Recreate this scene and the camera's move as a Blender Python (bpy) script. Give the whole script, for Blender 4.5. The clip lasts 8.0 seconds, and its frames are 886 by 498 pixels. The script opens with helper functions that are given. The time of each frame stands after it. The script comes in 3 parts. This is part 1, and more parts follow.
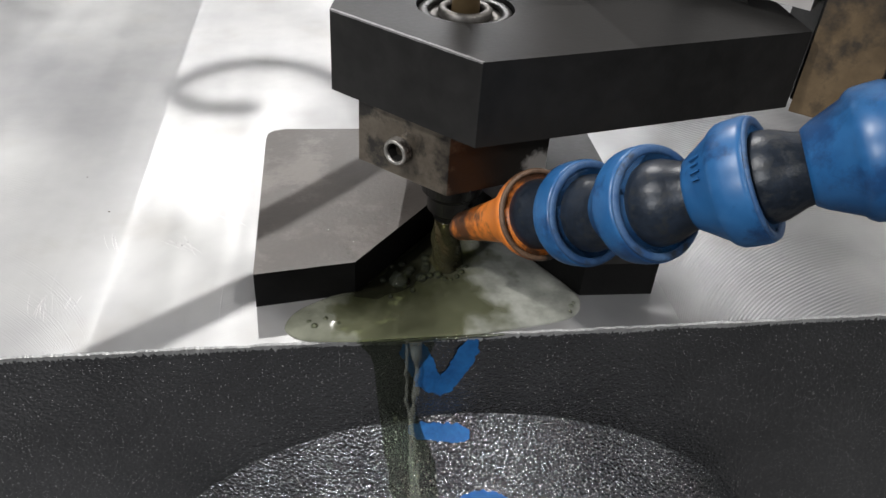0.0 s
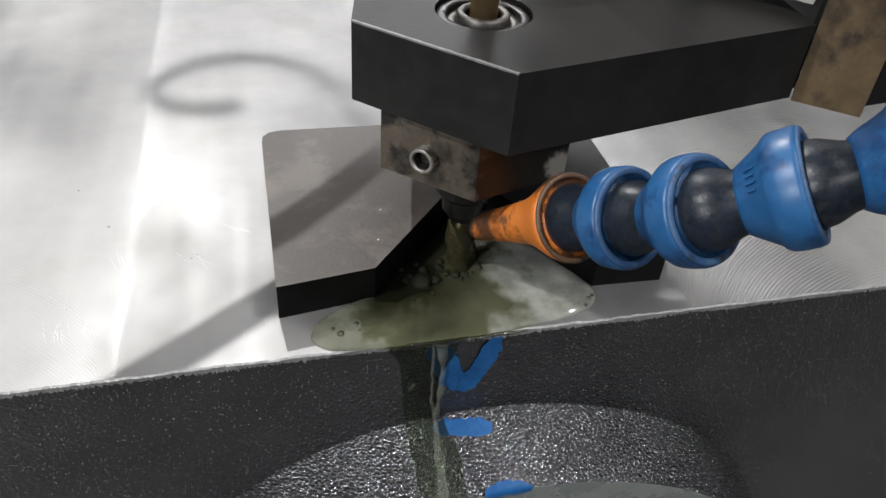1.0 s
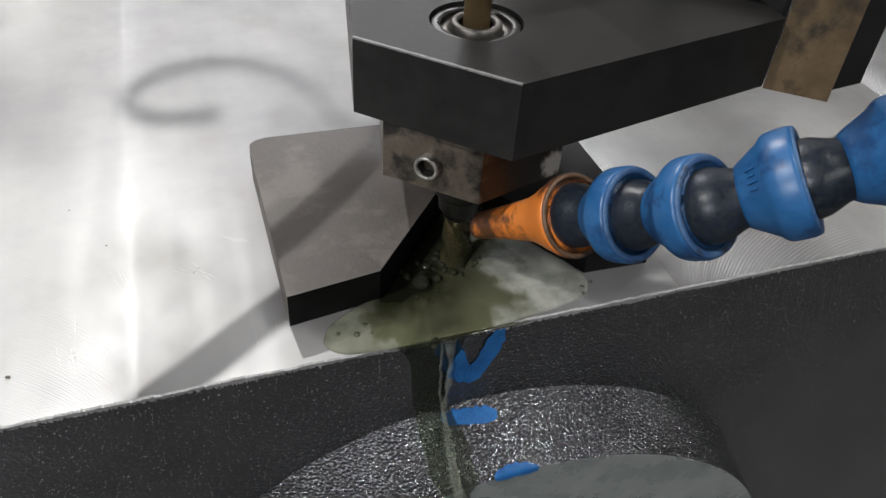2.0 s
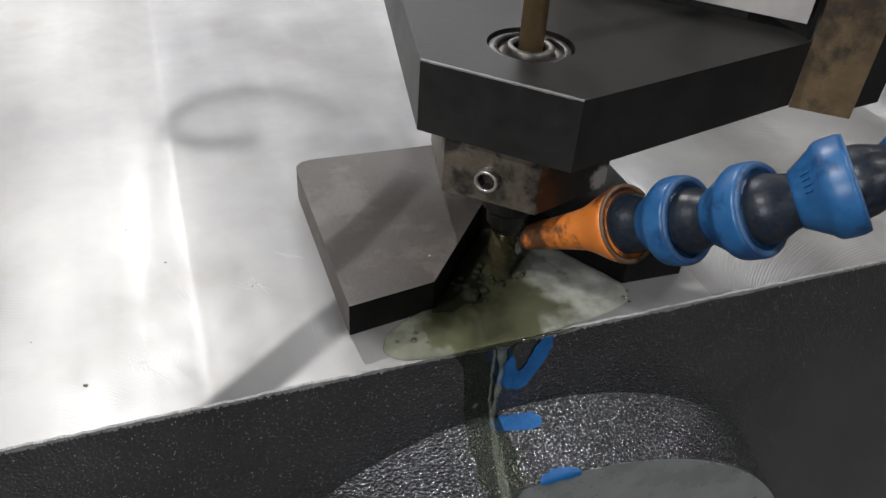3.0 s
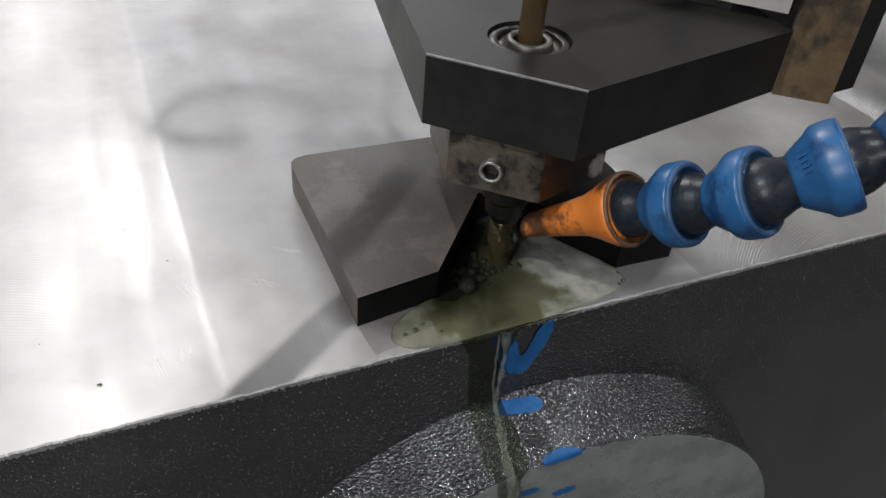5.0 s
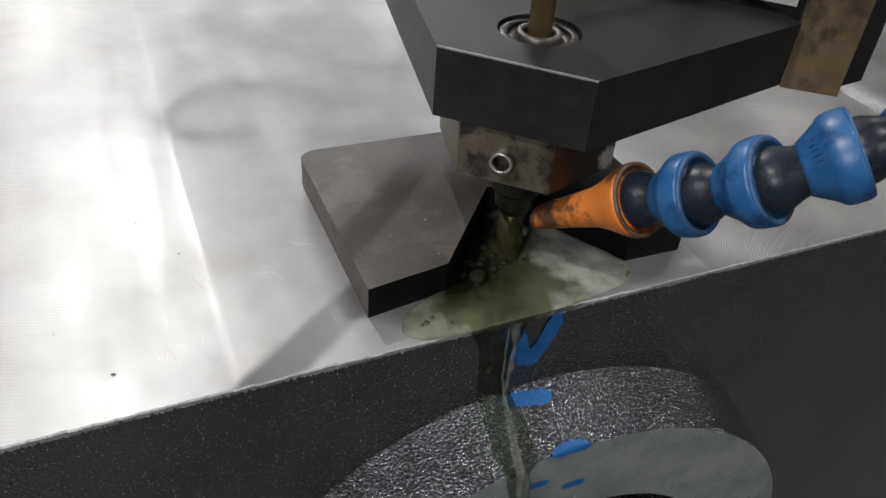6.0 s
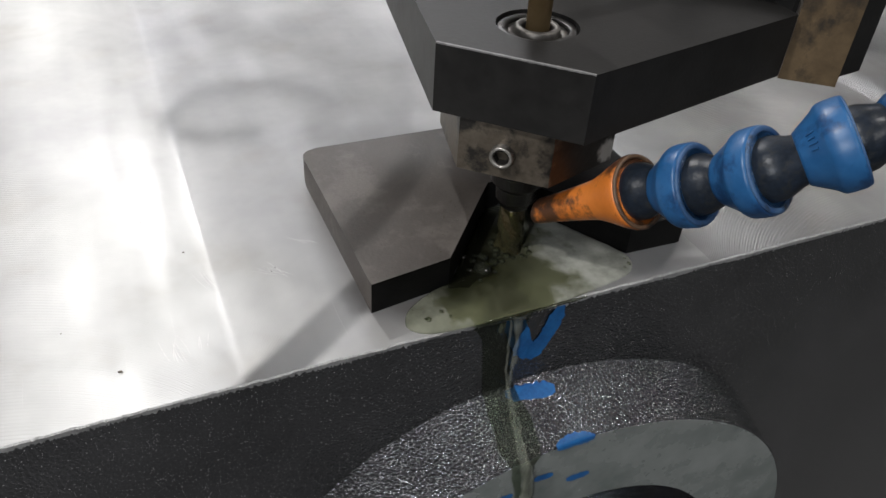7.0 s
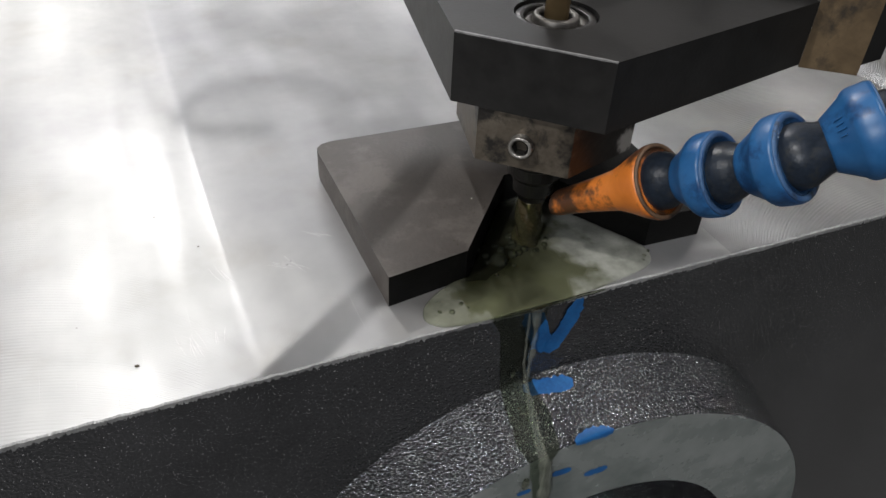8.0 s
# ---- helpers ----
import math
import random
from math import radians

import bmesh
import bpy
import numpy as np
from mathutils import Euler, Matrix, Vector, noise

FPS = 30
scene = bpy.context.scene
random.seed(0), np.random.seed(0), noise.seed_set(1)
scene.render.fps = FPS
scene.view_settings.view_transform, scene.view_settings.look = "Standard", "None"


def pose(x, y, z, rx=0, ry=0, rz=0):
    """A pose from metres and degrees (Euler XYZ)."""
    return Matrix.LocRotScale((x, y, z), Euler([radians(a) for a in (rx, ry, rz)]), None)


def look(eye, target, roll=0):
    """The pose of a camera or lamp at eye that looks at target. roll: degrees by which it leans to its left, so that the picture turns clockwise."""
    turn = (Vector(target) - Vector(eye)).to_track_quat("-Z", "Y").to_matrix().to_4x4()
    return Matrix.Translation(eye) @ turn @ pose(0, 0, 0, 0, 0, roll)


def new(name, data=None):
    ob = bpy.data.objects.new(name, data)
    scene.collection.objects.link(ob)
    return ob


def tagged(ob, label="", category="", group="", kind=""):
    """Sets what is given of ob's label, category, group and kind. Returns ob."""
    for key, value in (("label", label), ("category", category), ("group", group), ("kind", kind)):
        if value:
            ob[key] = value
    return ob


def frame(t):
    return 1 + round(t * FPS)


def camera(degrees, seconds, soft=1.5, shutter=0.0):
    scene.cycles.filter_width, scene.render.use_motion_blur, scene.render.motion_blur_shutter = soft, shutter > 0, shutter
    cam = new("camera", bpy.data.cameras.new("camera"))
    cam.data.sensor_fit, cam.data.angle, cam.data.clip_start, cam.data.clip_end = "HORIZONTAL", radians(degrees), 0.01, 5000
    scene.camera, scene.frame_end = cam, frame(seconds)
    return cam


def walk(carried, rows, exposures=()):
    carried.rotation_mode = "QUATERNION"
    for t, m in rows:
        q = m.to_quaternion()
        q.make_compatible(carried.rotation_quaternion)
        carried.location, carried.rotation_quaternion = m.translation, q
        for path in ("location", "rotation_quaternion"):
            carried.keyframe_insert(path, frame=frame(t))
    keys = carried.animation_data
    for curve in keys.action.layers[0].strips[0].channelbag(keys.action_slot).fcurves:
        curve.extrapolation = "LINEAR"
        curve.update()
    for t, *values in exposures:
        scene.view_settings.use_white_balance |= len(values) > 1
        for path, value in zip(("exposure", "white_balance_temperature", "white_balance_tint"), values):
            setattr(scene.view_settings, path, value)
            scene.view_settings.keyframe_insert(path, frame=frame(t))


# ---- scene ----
# Lengths below are written in centimetres and scaled once here.
CM = 0.01
cam = camera(59.7, 8.0, soft=1.5)
PATH = [
    (0, (-1.582, -14.681, 13.875), (-1.294, -13.099, 12.685), 4.3),
    (0.5, (-2.497, -14.33, 14.272), (-2.134, -12.783, 13.057), 4.4),
    (1, (-3.648, -13.893, 14.584), (-3.214, -12.391, 13.338), 4.7),
    (1.2, (-4.2, -13.6, 15.0), (46.2, 132.6, -111.9), 5.2),
    (2.3, (-5.9, -13.8, 15.5), (50.5, 128.8, -112.9), 4.6),
    (2.5, (-6.701, -14.224, 15.28), (-6.118, -12.754, 14.055), 4.5),
    (3, (-7.446, -14.255, 15.592), (-6.836, -12.788, 14.378), 4.5),
    (3.5, (-7.691, -14.223, 15.668), (-7.037, -12.772, 14.457), 5.1),
    (4, (-8.276, -14.126, 15.678), (-7.59, -12.69, 14.466), 5.1),
    (4.5, (-8.666, -14.209, 15.743), (-7.964, -12.785, 14.527), 5.1),
    (5.8, (-9.0, -14.3, 15.7), (61.0, 127.7, -106.5), 5.0),
    (6, (-9.073, -14.459, 15.561), (-8.379, -13.03, 14.346), 4.8),
    (6.5, (-9.002, -14.642, 15.588), (-8.312, -13.216, 14.367), 4.3),
    (7, (-9.103, -14.677, 15.579), (-8.419, -13.246, 14.361), 3.8),
    (7.5, (-9.168, -14.602, 15.458), (-8.487, -13.167, 14.243), 3.6),
    (8, (-9.382, -14.486, 15.262), (-8.712, -13.05, 14.041), 3.2),
]
walk(cam, [(t, look(Vector(e) * CM, Vector(a) * CM, r)) for t, e, a, r in PATH], [(0.0, 0.3), (1.2, 0.22), (2.5, 0.06), (4.5, -0.09), (8.0, -0.09)])

# ---- world, lamps, exposure ----
world = bpy.data.worlds.new("world")
scene.world = world
world.use_nodes = True
world.node_tree.nodes["Background"].inputs[0].default_value = (0.75, 0.85, 1.0, 1)
world.node_tree.nodes["Background"].inputs[1].default_value = 0.045


def lamp(name, eye, target, sx, sy, watts, colour=(1, 0.98, 0.955)):
    data = bpy.data.lights.new(name, "AREA")
    data.shape, data.size, data.size_y, data.energy, data.color = "RECTANGLE", sx, sy, watts, colour
    ob = new(name, data)
    ob.matrix_world = look(eye, target)
    return ob


# High-bay lamps of the workshop: the key lamp hangs behind the work, one overhead. The right, left and far rows are
# fill added to brighten the steel.
KEY = (-0.42, 3.75, 3.3)
lamp("lamp_behind", KEY, (0, 0, 0), 0.028, 0.028, 88)
lamp("lamp_left", (-2.2, -0.4, 2.65), (0, 0, 0), 0.16, 0.16, 70)
lamp("fill_right", (2.95, 3.4, 2.35), (0.05, 0.02, 0), 1.2, 0.4, 0.5)
lamp("lamp_far_right", (3.6, 2.6, 2.6), (0.1, 0.02, 0), 0.1, 0.1, 13.0)
lamp("fill_left", (-2.4, 4.4, 2.5), (-0.3, 0.3, 0), 2.0, 0.5, 14, (0.985, 0.98, 1))
lamp("fill_far", (1.6, 5.7, 2.9), (0, 0.2, 0), 3.2, 0.7, 100, (0.985, 0.98, 1))
lamp("lamp_above", (1.5, -0.42, 2.7), (0, 0, -0.05), 0.3, 0.12, 22, (1, 0.975, 0.955))
lamp("lamp_row_front", (1.0, -2.6, 2.35), (0, 0, -0.05), 1.6, 0.25, 23, (1, 0.985, 0.98))
lamp("lamp_front_left", (-2.1, -2.0, 1.4), (0, 0, -0.05), 0.5, 0.2, 38, (0.95, 0.97, 1))

# ---- materials ----


def material(name):
    m = bpy.data.materials.new(name)
    m.use_nodes = True
    t = m.node_tree
    return m, t, t.nodes["Principled BSDF"]


def node(t, kind, **sets):
    n = t.nodes.new(kind)
    for key, value in sets.items():
        n.inputs[key.replace("_", " ")].default_value = value
    return n


def coords(t):
    return t.nodes.new("ShaderNodeTexCoord").outputs["Object"]


def noise_tex(t, scale, detail=4.0, rough=0.6, vector=None):
    n = node(t, "ShaderNodeTexNoise", Scale=scale, Detail=detail, Roughness=rough)
    t.links.new(vector if vector is not None else coords(t), n.inputs["Vector"])
    return n.outputs["Fac"]


def ramp(t, fac, stops):
    r = t.nodes.new("ShaderNodeValToRGB")
    e = r.color_ramp.elements
    while len(e) < len(stops):
        e.new(0.5)
    for k, (p, c) in zip(e, stops):
        k.position = p
        k.color = (c, c, c, 1) if isinstance(c, (int, float)) else (*c, 1)
    t.links.new(fac, r.inputs["Fac"])
    return r.outputs["Color"]


def mixed(t, fac, a, b, mode="MIX"):
    n = t.nodes.new("ShaderNodeMix")
    n.data_type, n.blend_type = "RGBA", mode
    for sock, v in ((n.inputs[0], fac), (n.inputs[6], a), (n.inputs[7], b)):
        if hasattr(v, "is_linked"):
            t.links.new(v, sock)
        else:
            sock.default_value = v if not isinstance(v, tuple) else (*v, 1)[:4]
    return n.outputs[2]


def maths(t, op, a, b=0.0):
    n = t.nodes.new("ShaderNodeMath")
    n.operation = op
    for sock, v in zip(n.inputs, (a, b)):
        if hasattr(v, "is_linked"):
            t.links.new(v, sock)
        else:
            sock.default_value = v
    return n.outputs[0]


def bump(t, bsdf, height, strength, distance):
    n = node(t, "ShaderNodeBump", Strength=strength, Distance=distance)
    t.links.new(height, n.inputs["Height"])
    t.links.new(n.outputs["Normal"], bsdf.inputs["Normal"])
    return n


def surface(name, low, high, scale, rough=(0.4, 0.6), metal=0.0, relief=0.0, relief_scale=None, stain=None, stain_scale=60.0, coat=0.0):
    """A worn surface: colour between low and high by a two-scale noise, roughness too, with fine relief and stains."""
    m, t, b = material(name)
    big, fine = noise_tex(t, scale), noise_tex(t, scale * 9, 3)
    both = maths(t, "ADD", maths(t, "MULTIPLY", big, 0.65), maths(t, "MULTIPLY", fine, 0.35))
    colour = mixed(t, ramp(t, both, ((0.35, 0.0), (0.65, 1.0))), low, high)
    if stain:
        colour = mixed(t, ramp(t, noise_tex(t, stain_scale, 6, 0.7), ((0.52, 0.0), (0.62, 1.0))), colour, stain)
    t.links.new(colour, b.inputs["Base Color"])
    t.links.new(ramp(t, both, ((0.3, rough[0]), (0.7, rough[1]))), b.inputs["Roughness"])
    b.inputs["Metallic"].default_value = metal
    b.inputs["Coat Weight"].default_value = coat
    if relief:
        bump(t, b, noise_tex(t, relief_scale or scale * 9, 3), 1.0, relief)
    return m


def milled_steel():
    """Face-milled steel: cutter arcs that differ from pass to pass, anisotropic gloss along them, and faint dirt."""
    m, t, b = material("milled_steel")
    xyz = t.nodes.new("ShaderNodeSeparateXYZ")
    t.links.new(coords(t), xyz.inputs[0])
    x, y = xyz.outputs["X"], xyz.outputs["Y"]
    # Passes 15.5 cm wide run along y; seams lie at x = -7.6 and 7.9 cm.
    shifted = maths(t, "ADD", x, 0.076)
    turn = maths(t, "FLOOR", maths(t, "DIVIDE", shifted, 0.155))
    across = maths(t, "SUBTRACT", maths(t, "SUBTRACT", shifted, maths(t, "MULTIPLY", turn, 0.155)), 0.0775)
    radius = 0.085
    rise = maths(t, "SQRT", maths(t, "SUBTRACT", radius * radius, maths(t, "MULTIPLY", across, across)))
    arc = maths(t, "SUBTRACT", y, rise)
    # The gloss spreads across the arcs, along the cutter's radius.
    grain = t.nodes.new("ShaderNodeCombineXYZ")
    t.links.new(across, grain.inputs[0])
    t.links.new(rise, grain.inputs[1])
    t.links.new(grain.outputs[0], b.inputs["Tangent"])
    lines = t.nodes.new("ShaderNodeCombineXYZ")
    t.links.new(maths(t, "MULTIPLY", arc, 1.0), lines.inputs[0])
    t.links.new(turn, lines.inputs[1])
    fine = noise_tex(t, 2600.0, 2, 0.5, lines.outputs[0])
    coarse = noise_tex(t, 60.0, 3, 0.6, lines.outputs[0])
    wander = maths(t, "MULTIPLY", noise_tex(t, 14.0, 2, 0.5), 0.004)
    wave = maths(t, "SINE", maths(t, "MULTIPLY", maths(t, "ADD", arc, wander), 2 * math.pi / 0.00125))
    stain, blotch = noise_tex(t, 9.0, 5, 0.65), noise_tex(t, 32.0, 4, 0.6)
    tone = mixed(t, ramp(t, stain, ((0.35, 0.0), (0.7, 1.0))), (0.335, 0.335, 0.34), (0.495, 0.495, 0.49))
    tone = mixed(t, ramp(t, blotch, ((0.55, 0.0), (0.75, 0.35))), tone, (0.36, 0.335, 0.30))
    # The coarser pass beyond the second seam is duller
    dull = ramp(t, maths(t, "ADD", maths(t, "MULTIPLY", turn, 0.4), 0.5), ((0.55, 1.0), (0.88, 0.8)))
    tone = mixed(t, 1.0, tone, dull, "MULTIPLY")
    t.links.new(tone, b.inputs["Base Color"])
    b.inputs["Metallic"].default_value = 0.82
    b.inputs["Anisotropic"].default_value = 0.72
    thin = t.nodes.new("ShaderNodeMapping")
    thin.inputs["Scale"].default_value = (900.0, 28.0, 1.0)
    thin.inputs["Rotation"].default_value = (0.0, 0.0, 0.25)
    t.links.new(coords(t), thin.inputs["Vector"])
    scratch = ramp(t, noise_tex(t, 1.0, 2, 0.5, thin.outputs[0]), ((0.70, 0.0), (0.76, 1.0)))
    scratch = maths(t, "MULTIPLY", scratch, ramp(t, noise_tex(t, 20.0, 2), ((0.5, 0.0), (0.62, 1.0))))
    drag = t.nodes.new("ShaderNodeMapping")
    drag.inputs["Scale"].default_value = (75.0, 6.0, 1.0)
    t.links.new(coords(t), drag.inputs["Vector"])
    streak = ramp(t, noise_tex(t, 1.0, 3, 0.6, drag.outputs[0]), ((0.36, 0.0), (0.66, 1.0)))
    smear = ramp(t, noise_tex(t, 16.0, 4, 0.6), ((0.40, 0.0), (0.62, 1.0)))
    rough = maths(t, "ADD", maths(t, "MULTIPLY", coarse, 0.14), maths(t, "MULTIPLY", stain, 0.30))
    rough = maths(t, "ADD", rough, maths(t, "ADD", maths(t, "MULTIPLY", streak, 0.09), maths(t, "MULTIPLY", smear, 0.10)))
    # A burnished ridge stands where two passes meet
    ridge = ramp(t, maths(t, "MULTIPLY", maths(t, "ABSOLUTE", across), 10.0), ((0.752, 0.0), (0.773, 1.0)))
    rough = maths(t, "SUBTRACT", rough, maths(t, "MULTIPLY", ridge, 0.06))
    # The cutter's marks bite deeper in one pass than in the next.
    side = ramp(t, maths(t, "ADD", maths(t, "MULTIPLY", turn, 0.4), 0.5), ((0.12, 0.45), (0.48, 0.05), (0.55, 0.05), (0.88, 1.0)))
    side = maths(t, "MULTIPLY", side, ramp(t, maths(t, "ADD", maths(t, "MULTIPLY", across, 7.0), 0.5), ((0.62, 1.0), (0.84, 0.1))))
    patch = maths(t, "MULTIPLY", ramp(t, noise_tex(t, 14.0, 3), ((0.40, 0.0), (0.58, 1.0))), side)
    rough = maths(t, "SUBTRACT", rough, maths(t, "MULTIPLY", patch, 0.12))
    t.links.new(maths(t, "SUBTRACT", maths(t, "ADD", rough, 0.20), maths(t, "MULTIPLY", scratch, 0.2)), b.inputs["Roughness"])
    height = maths(t, "ADD", maths(t, "SUBTRACT", maths(t, "MULTIPLY", fine, 0.6), maths(t, "MULTIPLY", scratch, 0.2)), maths(t, "MULTIPLY", maths(t, "MULTIPLY", wave, 0.5), patch))
    height = maths(t, "ADD", height, maths(t, "MULTIPLY", ridge, 0.18))
    bump(t, b, height, 0.7, 0.00024)
    return m


def cast_iron(name, relief):
    """Rough cast skin, dark and grainy, faintly oily."""
    m, t, b = material(name)
    grain, fine, big = noise_tex(t, 1300.0, 3, 0.65), noise_tex(t, 1900.0, 2, 0.6), noise_tex(t, 22.0, 5, 0.6)
    tone = mixed(t, ramp(t, big, ((0.35, 0.0), (0.7, 1.0))), (0.125, 0.126, 0.135), (0.21, 0.212, 0.225))
    dots = ramp(t, fine, ((0.655, 0.0), (0.70, 1.0)))
    t.links.new(mixed(t, dots, tone, (0.85, 0.85, 0.85)), b.inputs["Base Color"])
    t.links.new(maths(t, "SUBTRACT", 0.95, maths(t, "MULTIPLY", dots, 0.75)), b.inputs["Metallic"])
    b.inputs["Coat Weight"].default_value = 0.9
    b.inputs["Coat Roughness"].default_value = 0.07
    t.links.new(ramp(t, big, ((0.3, 0.14), (0.7, 0.24))), b.inputs["Roughness"])
    vor = node(t, "ShaderNodeTexVoronoi", Scale=1150.0)
    t.links.new(coords(t), vor.inputs["Vector"])
    vor_fine = node(t, "ShaderNodeTexVoronoi", Scale=2400.0)
    t.links.new(coords(t), vor_fine.inputs["Vector"])
    cells = maths(t, "ADD", maths(t, "MULTIPLY", vor.outputs["Distance"], 1.0), maths(t, "MULTIPLY", vor_fine.outputs["Distance"], 0.2))
    h = maths(t, "ADD", maths(t, "MULTIPLY", grain, 0.35), cells)
    n = bump(t, b, h, 1.0, relief)
    t.links.new(n.outputs["Normal"], b.inputs["Coat Normal"])
    return m


def near_mask(t, at, reach, soft, scale):
    """1 near the place at, 0 beyond reach, with a ragged rim."""
    far = t.nodes.new("ShaderNodeVectorMath")
    far.operation = "DISTANCE"
    t.links.new(coords(t), far.inputs[0])
    far.inputs[1].default_value = at
    ragged_rim = maths(t, "MULTIPLY", maths(t, "SUBTRACT", noise_tex(t, scale, 4, 0.6), 0.5), reach * 0.9)
    return ramp(t, maths(t, "DIVIDE", maths(t, "ADD", far.outputs["Value"], ragged_rim), reach), ((1.0 - soft, 1.0), (1.0, 0.0)))


def coolant(name, tint, body, milk, lit_patches=False, ior=1.36):
    """Greenish water-based coolant: tinted and clear, milky in swirls, with a water gloss."""
    m, t, b = material(name)
    out = t.nodes["Material Output"]
    t.nodes.remove(b)
    clear = t.nodes.new("ShaderNodeBsdfTransparent")
    clear.inputs[0].default_value = (*tint, 1)
    cloud = noise_tex(t, 70.0, 4, 0.6)
    mist = node(t, "ShaderNodeBsdfDiffuse")
    mist.inputs[0].default_value = (*body, 1)
    inner = t.nodes.new("ShaderNodeMixShader")
    share = ramp(t, cloud, ((0.3, milk * 0.6), (0.7, milk)))
    if lit_patches:
        # Pale areas off the drill and in the side lobe paint reflections and lit steel
        xyz = t.nodes.new("ShaderNodeSeparateXYZ")
        t.links.new(coords(t), xyz.inputs[0])
        wavy = maths(t, "ADD", xyz.outputs["X"], maths(t, "MULTIPLY", noise_tex(t, 75.0, 3, 0.5), 0.05))
        pale = ramp(t, maths(t, "MULTIPLY", wavy, 10.0), ((0.46, 0.0), (0.55, 1.0)))
        lobe = ramp(t, maths(t, "SUBTRACT", 1.0, maths(t, "MULTIPLY", wavy, 20.0)), ((0.62, 0.0), (0.78, 0.8)))
        lobe = ramp(t, maths(t, "ADD", lobe, maths(t, "MULTIPLY", noise_tex(t, 160.0, 3), -0.25)), ((0.2, 0.0), (0.6, 0.5)))
        pale = maths(t, "MAXIMUM", pale, lobe)
        veil = ramp(t, noise_tex(t, 95.0, 4, 0.6), ((0.35, 0.34), (0.65, 0.66)))
        share = mixed(t, pale, share, veil)
        # Clear and nearly free of milk in the notch behind the drill
        share = mixed(t, near_mask(t, (-0.002, 0.026, 0.001), 0.027, 0.6, 110.0), share, (0.02, 0.02, 0.02))
        share = mixed(t, near_mask(t, (0.012, 0.044, 0.001), 0.019, 0.5, 110.0), share, (0.02, 0.02, 0.02))
        tone = mixed(t, pale, body, (0.50, 0.51, 0.46))
        t.links.new(tone, mist.inputs[0])
    t.links.new(share, inner.inputs[0])
    t.links.new(clear.outputs[0], inner.inputs[1])
    t.links.new(mist.outputs[0], inner.inputs[2])
    gloss = t.nodes.new("ShaderNodeBsdfGlossy")
    gloss.inputs["Roughness"].default_value = 0.03
    fres = node(t, "ShaderNodeFresnel", IOR=ior)
    bmp = node(t, "ShaderNodeBump", Strength=0.5, Distance=0.002)
    t.links.new(noise_tex(t, 75.0, 2), bmp.inputs["Height"])
    for n in (gloss, fres):
        t.links.new(bmp.outputs[0], n.inputs["Normal"])
    top = t.nodes.new("ShaderNodeMixShader")
    t.links.new(fres.outputs[0], top.inputs[0])
    t.links.new(inner.outputs[0], top.inputs[1])
    t.links.new(gloss.outputs[0], top.inputs[2])
    t.links.new(top.outputs[0], out.inputs["Surface"])
    return m


STEEL = milled_steel()
CAST = cast_iron("cast_skin", 0.0005)
FACE = cast_iron("filled_cast_face", 0.00024)
EDGE = surface("bright_edge", (0.24, 0.24, 0.24), (0.46, 0.46, 0.455), 300, (0.35, 0.55), 0.4, 0.0002, 900)
WORN = surface("worn_oxide_edge", (0.12, 0.12, 0.12), (0.27, 0.265, 0.26), 300, (0.5, 0.65), 0.15)
RING = surface("machined_ring", (0.17, 0.20, 0.188), (0.44, 0.465, 0.455), 9, (0.2, 0.34), 0.5, 0.00001, 500)
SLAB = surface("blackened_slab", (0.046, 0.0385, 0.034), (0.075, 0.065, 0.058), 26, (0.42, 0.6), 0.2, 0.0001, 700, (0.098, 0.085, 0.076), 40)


def paint_shade(m, start, width, tone):
    """Shade under the head and nozzle, painted into the plate beyond a line across x."""
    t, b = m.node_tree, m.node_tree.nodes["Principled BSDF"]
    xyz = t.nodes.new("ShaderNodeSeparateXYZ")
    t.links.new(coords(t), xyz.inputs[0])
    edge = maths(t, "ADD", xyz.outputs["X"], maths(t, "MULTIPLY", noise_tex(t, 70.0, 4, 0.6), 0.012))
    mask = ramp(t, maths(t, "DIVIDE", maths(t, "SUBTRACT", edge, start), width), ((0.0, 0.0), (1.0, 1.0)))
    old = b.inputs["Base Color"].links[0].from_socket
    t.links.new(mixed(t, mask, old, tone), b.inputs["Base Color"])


paint_shade(SLAB, 0.018, 0.02, (0.016, 0.015, 0.014))
SHADED_FLANK = surface("shaded_black_flank", (0.004, 0.004, 0.004), (0.008, 0.0078, 0.0075), 40, (0.3, 0.5), 0.0, 0.0001, 500)
SHADED_FLANK.node_tree.nodes["Principled BSDF"].inputs["Specular IOR Level"].default_value = 0.06
ARM = surface("black_oxide", (0.0145, 0.0142, 0.0138), (0.027, 0.0262, 0.0256), 20, (0.38, 0.5), 0.1, 0.00004, 800, (0.024, 0.0225, 0.021), 22)
ARM.node_tree.nodes["Principled BSDF"].inputs["Specular IOR Level"].default_value = 0.1
COLLAR = surface("worn_collar", (0.062, 0.05, 0.037), (0.14, 0.118, 0.092), 60, (0.35, 0.55), 0.45, 0.0001, 400, (0.022, 0.02, 0.018), 75)


def oil_shade_and_bare(m):
    """Black oil and painted nozzle shade darken one flank of the collar; near its corner the steel is rubbed bare."""
    t, b = m.node_tree, m.node_tree.nodes["Principled BSDF"]
    old = b.inputs["Base Color"].links[0].from_socket
    oil_and_shade = mixed(t, near_mask(t, (0.0252, 0.0062, 0.049), 0.0172, 0.2, 160.0), old, (0.014, 0.012, 0.010))
    worn = mixed(t, near_mask(t, (0.0345, 0.0105, 0.045), 0.0046, 0.4, 700.0), oil_and_shade, (0.34, 0.33, 0.31))
    t.links.new(worn, b.inputs["Base Color"])


